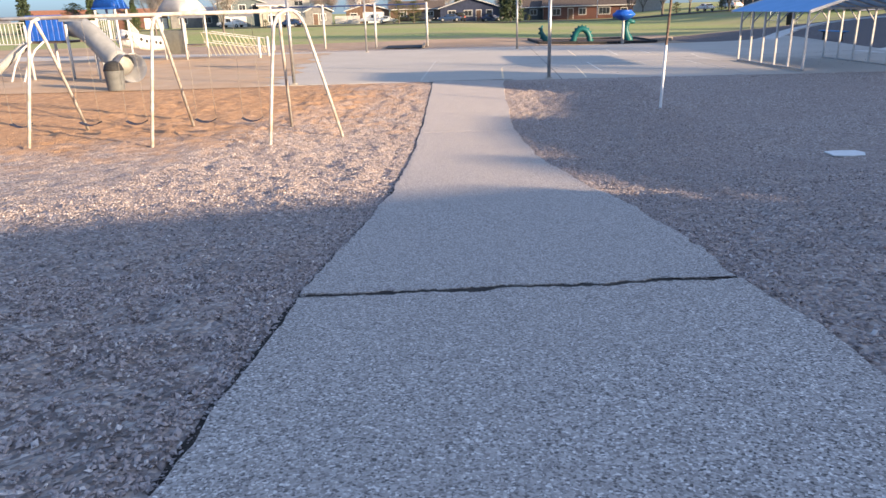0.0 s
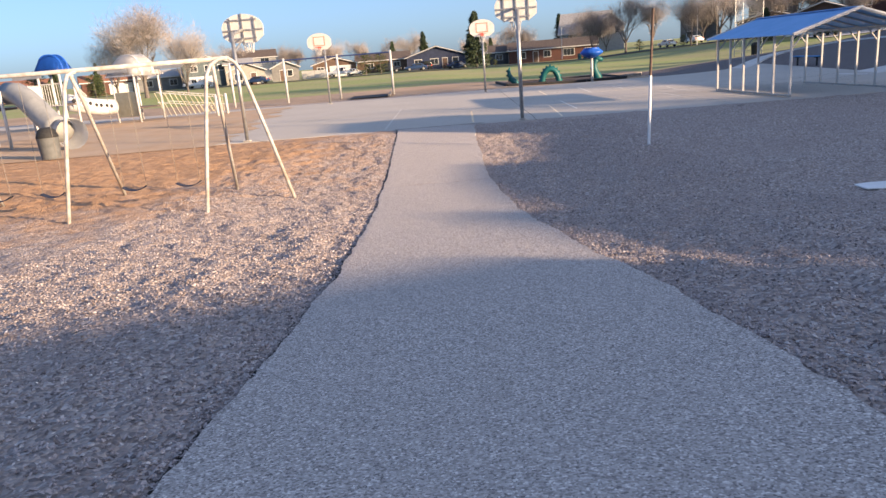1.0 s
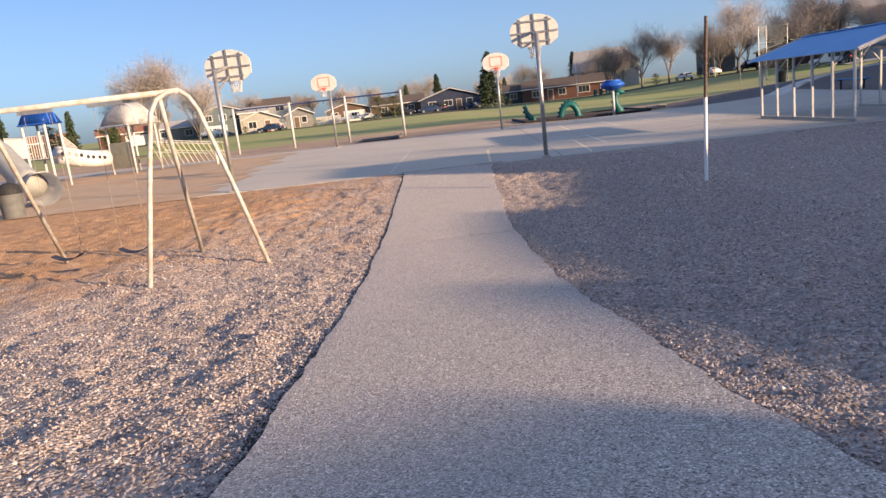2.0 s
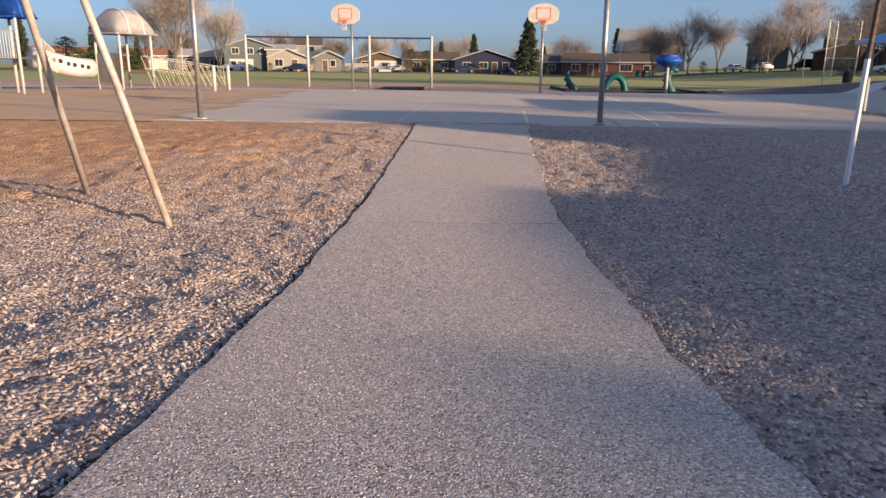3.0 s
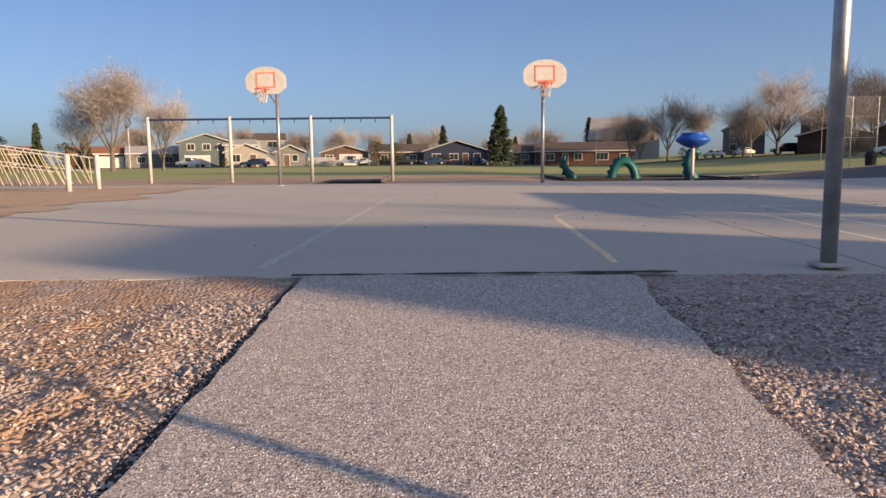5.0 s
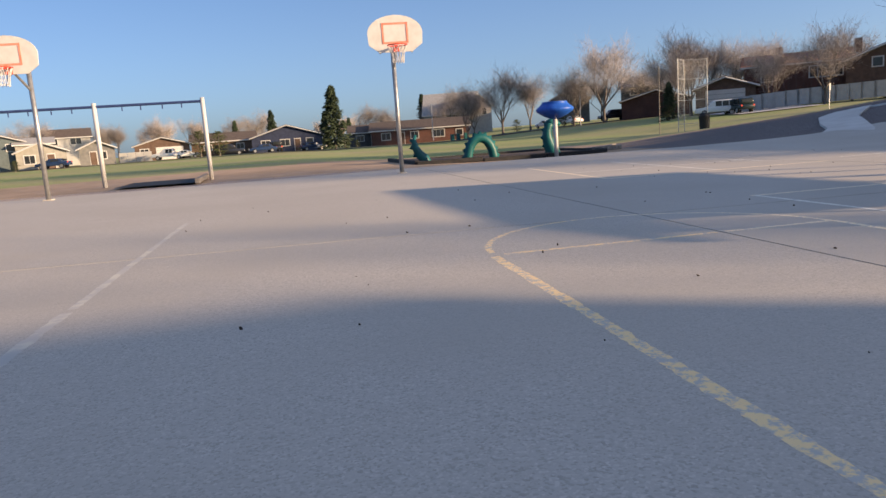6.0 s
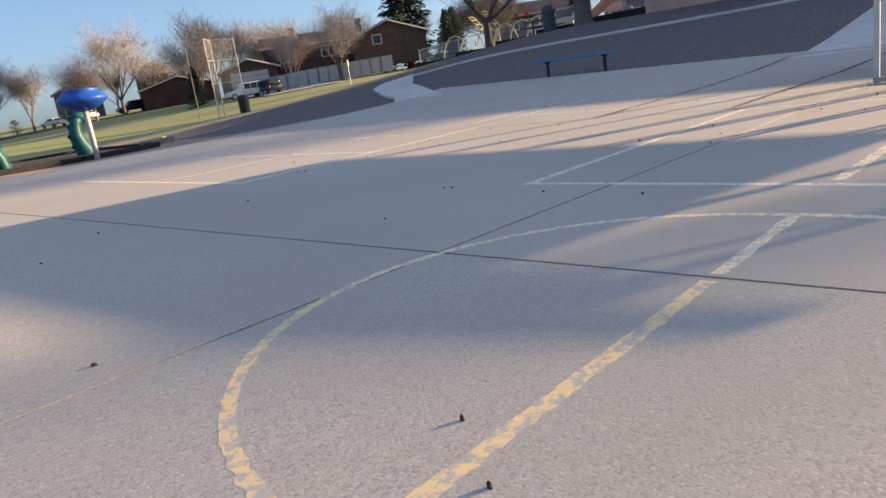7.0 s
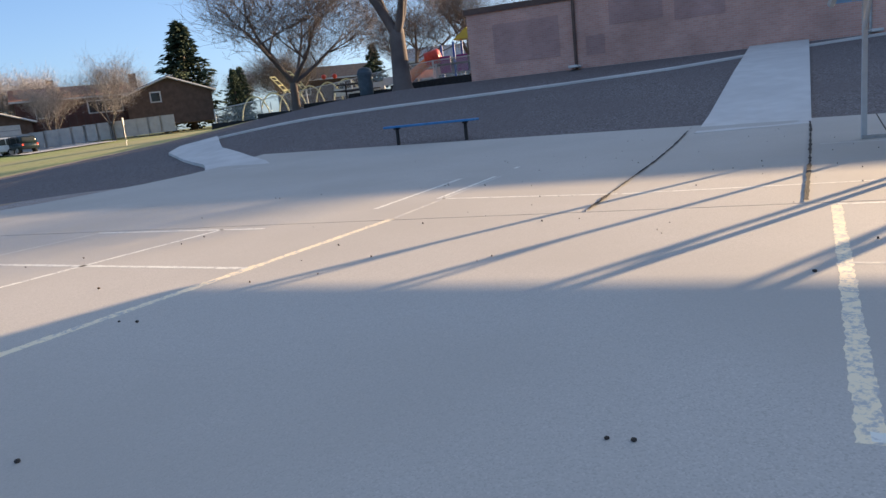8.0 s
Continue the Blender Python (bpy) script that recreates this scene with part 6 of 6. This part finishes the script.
def chips(name, n, x0, x1, y0, y1, seed, bias, label, size=(0.005, 0.012)):
    """Loose flat chips strewn over the bed; bias draws them towards the path."""
    rg = np.random.default_rng(seed)
    u = rg.random(n) ** bias
    xs = x0 + (x1 - x0) * u
    ys = y0 + (y1 - y0) * rg.random(n)
    edge = np.array([curve_at(LEFT, y) if x1 < x0 else curve_at(RIGHT, y) for y in ys])
    xs = edge + (xs - x0)
    sandy = np.hypot((xs + 11.5) / 11.5, (ys - 20.5) / 10.0) + rg.normal(0, 0.05, n) < 0.88
    xs, ys = xs[~sandy], ys[~sandy]
    n = len(xs)
    vs, fs = np.zeros((n * 6, 3)), []
    a, tilt, roll = rg.uniform(0, 2 * np.pi, n), rg.normal(0, 0.45, n), rg.normal(0, 0.35, n)
    ln, wd, th = rg.uniform(*size, n) * rg.choice([0.7, 1.0, 1.5], n), rg.uniform(0.5, 0.9, n), rg.uniform(0.35, 0.7, n)
    base = [(-1, -0.2, 0), (0.1, -1, 0.1), (1, 0.1, 0), (-0.1, 1, -0.1), (0.05, 0.1, 1), (-0.05, -0.1, -1)]
    faces = [(0, 1, 4), (1, 2, 4), (2, 3, 4), (3, 0, 4), (1, 0, 5), (2, 1, 5), (3, 2, 5), (0, 3, 5)]
    ca, sa = np.cos(a), np.sin(a)
    zs = np.array([gz(x, y) + 0.055 * bumps(x, y) for x, y in zip(xs, ys)])
    for k, (bx, by, bz) in enumerate(base):
        jx = bx * ln * rg.uniform(0.75, 1.25, n)
        jy = by * ln * wd * rg.uniform(0.75, 1.25, n)
        jz = bz * ln * th
        vs[k::6, 0] = xs + jx * ca - jy * sa
        vs[k::6, 1] = ys + jx * sa + jy * ca
        vs[k::6, 2] = zs + 0.020 + jz + jx * np.sin(tilt) + jy * np.sin(roll)
    for i in range(n):
        fs.extend([(i * 6 + p, i * 6 + q, i * 6 + r) for p, q, r in faces])
    me = bpy.data.meshes.new(name)
    me.from_pydata(vs.tolist(), [], fs)
    me.materials.append(M_CHIP)
    ob = new(name, me)
    return tagged(ob, label, "wood chips", kind="stuff")


M_CHIP = bpy.data.materials.new("loose_chip")
M_CHIP.use_nodes = True
cn, cl = M_CHIP.node_tree.nodes, M_CHIP.node_tree.links
cg, cr = cn.new("ShaderNodeNewGeometry"), cn.new("ShaderNodeValToRGB")
for pos, col in ((0.0, (0.13, 0.105, 0.10)), (0.3, (0.33, 0.27, 0.255)), (0.6, (0.47, 0.40, 0.38)), (0.85, (0.38, 0.325, 0.31)), (1.0, (0.66, 0.60, 0.57))):
    el = cr.color_ramp.elements.new(pos) if pos not in (0.0, 1.0) else cr.color_ramp.elements[0 if pos == 0.0 else -1]
    el.color = (*col, 1)
cl.new(cg.outputs["Random Per Island"], cr.inputs["Fac"])
cl.new(cr.outputs["Color"], cn["Principled BSDF"].inputs["Base Color"])
cn["Principled BSDF"].inputs["Roughness"].default_value = 0.9

chips("chips_swing_side", 72000, -0.07, -4.2, 2.5, 21.9, 1, 1.6, "loose grey-pink wood chips on the bed by the swings")
chips("chips_shelter_side", 66000, -0.16, 4.0, 1.0, 21.9, 2, 1.5, "loose grey wood chips on the bed toward the shelter")
chips("chips_start", 36000, -0.05, -3.2, -1.2, 2.6, 3, 1.1, "loose grey wood chips beside the start of the path")

# ---------------------------------------------------------------- small stones standing proud of the path's face
M_STONE = bpy.data.materials.new("path_stone")
M_STONE.use_nodes = True
pn, pl = M_STONE.node_tree.nodes, M_STONE.node_tree.links
pg, pr_ = pn.new("ShaderNodeNewGeometry"), pn.new("ShaderNodeValToRGB")
for pos, col in ((0.0, (0.17, 0.15, 0.14)), (0.25, (0.36, 0.32, 0.29)), (0.55, (0.52, 0.47, 0.43)), (0.8, (0.42, 0.37, 0.34)), (1.0, (0.80, 0.75, 0.70))):
    el = pr_.color_ramp.elements.new(pos) if pos not in (0.0, 1.0) else pr_.color_ramp.elements[0 if pos == 0.0 else -1]
    el.color = (*col, 1)
pl.new(pg.outputs["Random Per Island"], pr_.inputs["Fac"])
pl.new(pr_.outputs["Color"], pn["Principled BSDF"].inputs["Base Color"])
pn["Principled BSDF"].inputs["Roughness"].default_value = 0.85


def path_stones(n, seed):
    rg = np.random.default_rng(seed)
    y = rg.uniform(-2.0, 22.5, n)
    xl, xr = np.interp(y, *zip(*LEFT)) + 0.04, np.interp(y, *zip(*RIGHT)) - 0.05
    x = xl + (xr - xl) * rg.random(n)
    clear = (np.abs(y - 14.4) > 0.04) & (np.abs(y - 2.06 - 0.17 * ((x - xl) / (xr - xl) - 0.5)) > 0.06)
    x, y = x[clear], y[clear]
    n = len(x)
    z = np.interp(y, *zip(*PROFILE)) + 0.0345
    r, h, a = rg.uniform(0.0028, 0.0062, n), rg.uniform(0.0016, 0.0038, n), rg.uniform(0, 6.28, n)
    co = np.zeros((n, 6, 3))
    for k in range(5):
        rr = r * rg.uniform(0.75, 1.25, n)
        co[:, k] = np.stack([x + rr * np.cos(a + 1.2566 * k), y + rr * np.sin(a + 1.2566 * k), z], 1)
    co[:, 5] = np.stack([x + r * rg.uniform(-0.3, 0.3, n), y + r * rg.uniform(-0.3, 0.3, n), z + h], 1)
    tri = np.array([(k, (k + 1) % 5, 5) for k in range(5)])
    me = bpy.data.meshes.new("path_stones")
    me.from_pydata(co.reshape(-1, 3).tolist(), [], (tri[None] + 6 * np.arange(n)[:, None, None]).reshape(-1, 3).tolist())
    me.materials.append(M_STONE)
    return tagged(new("path_stones", me), "small stones standing proud of the footpath's face", "pebbles", kind="stuff")


path_stones(120000, 19)
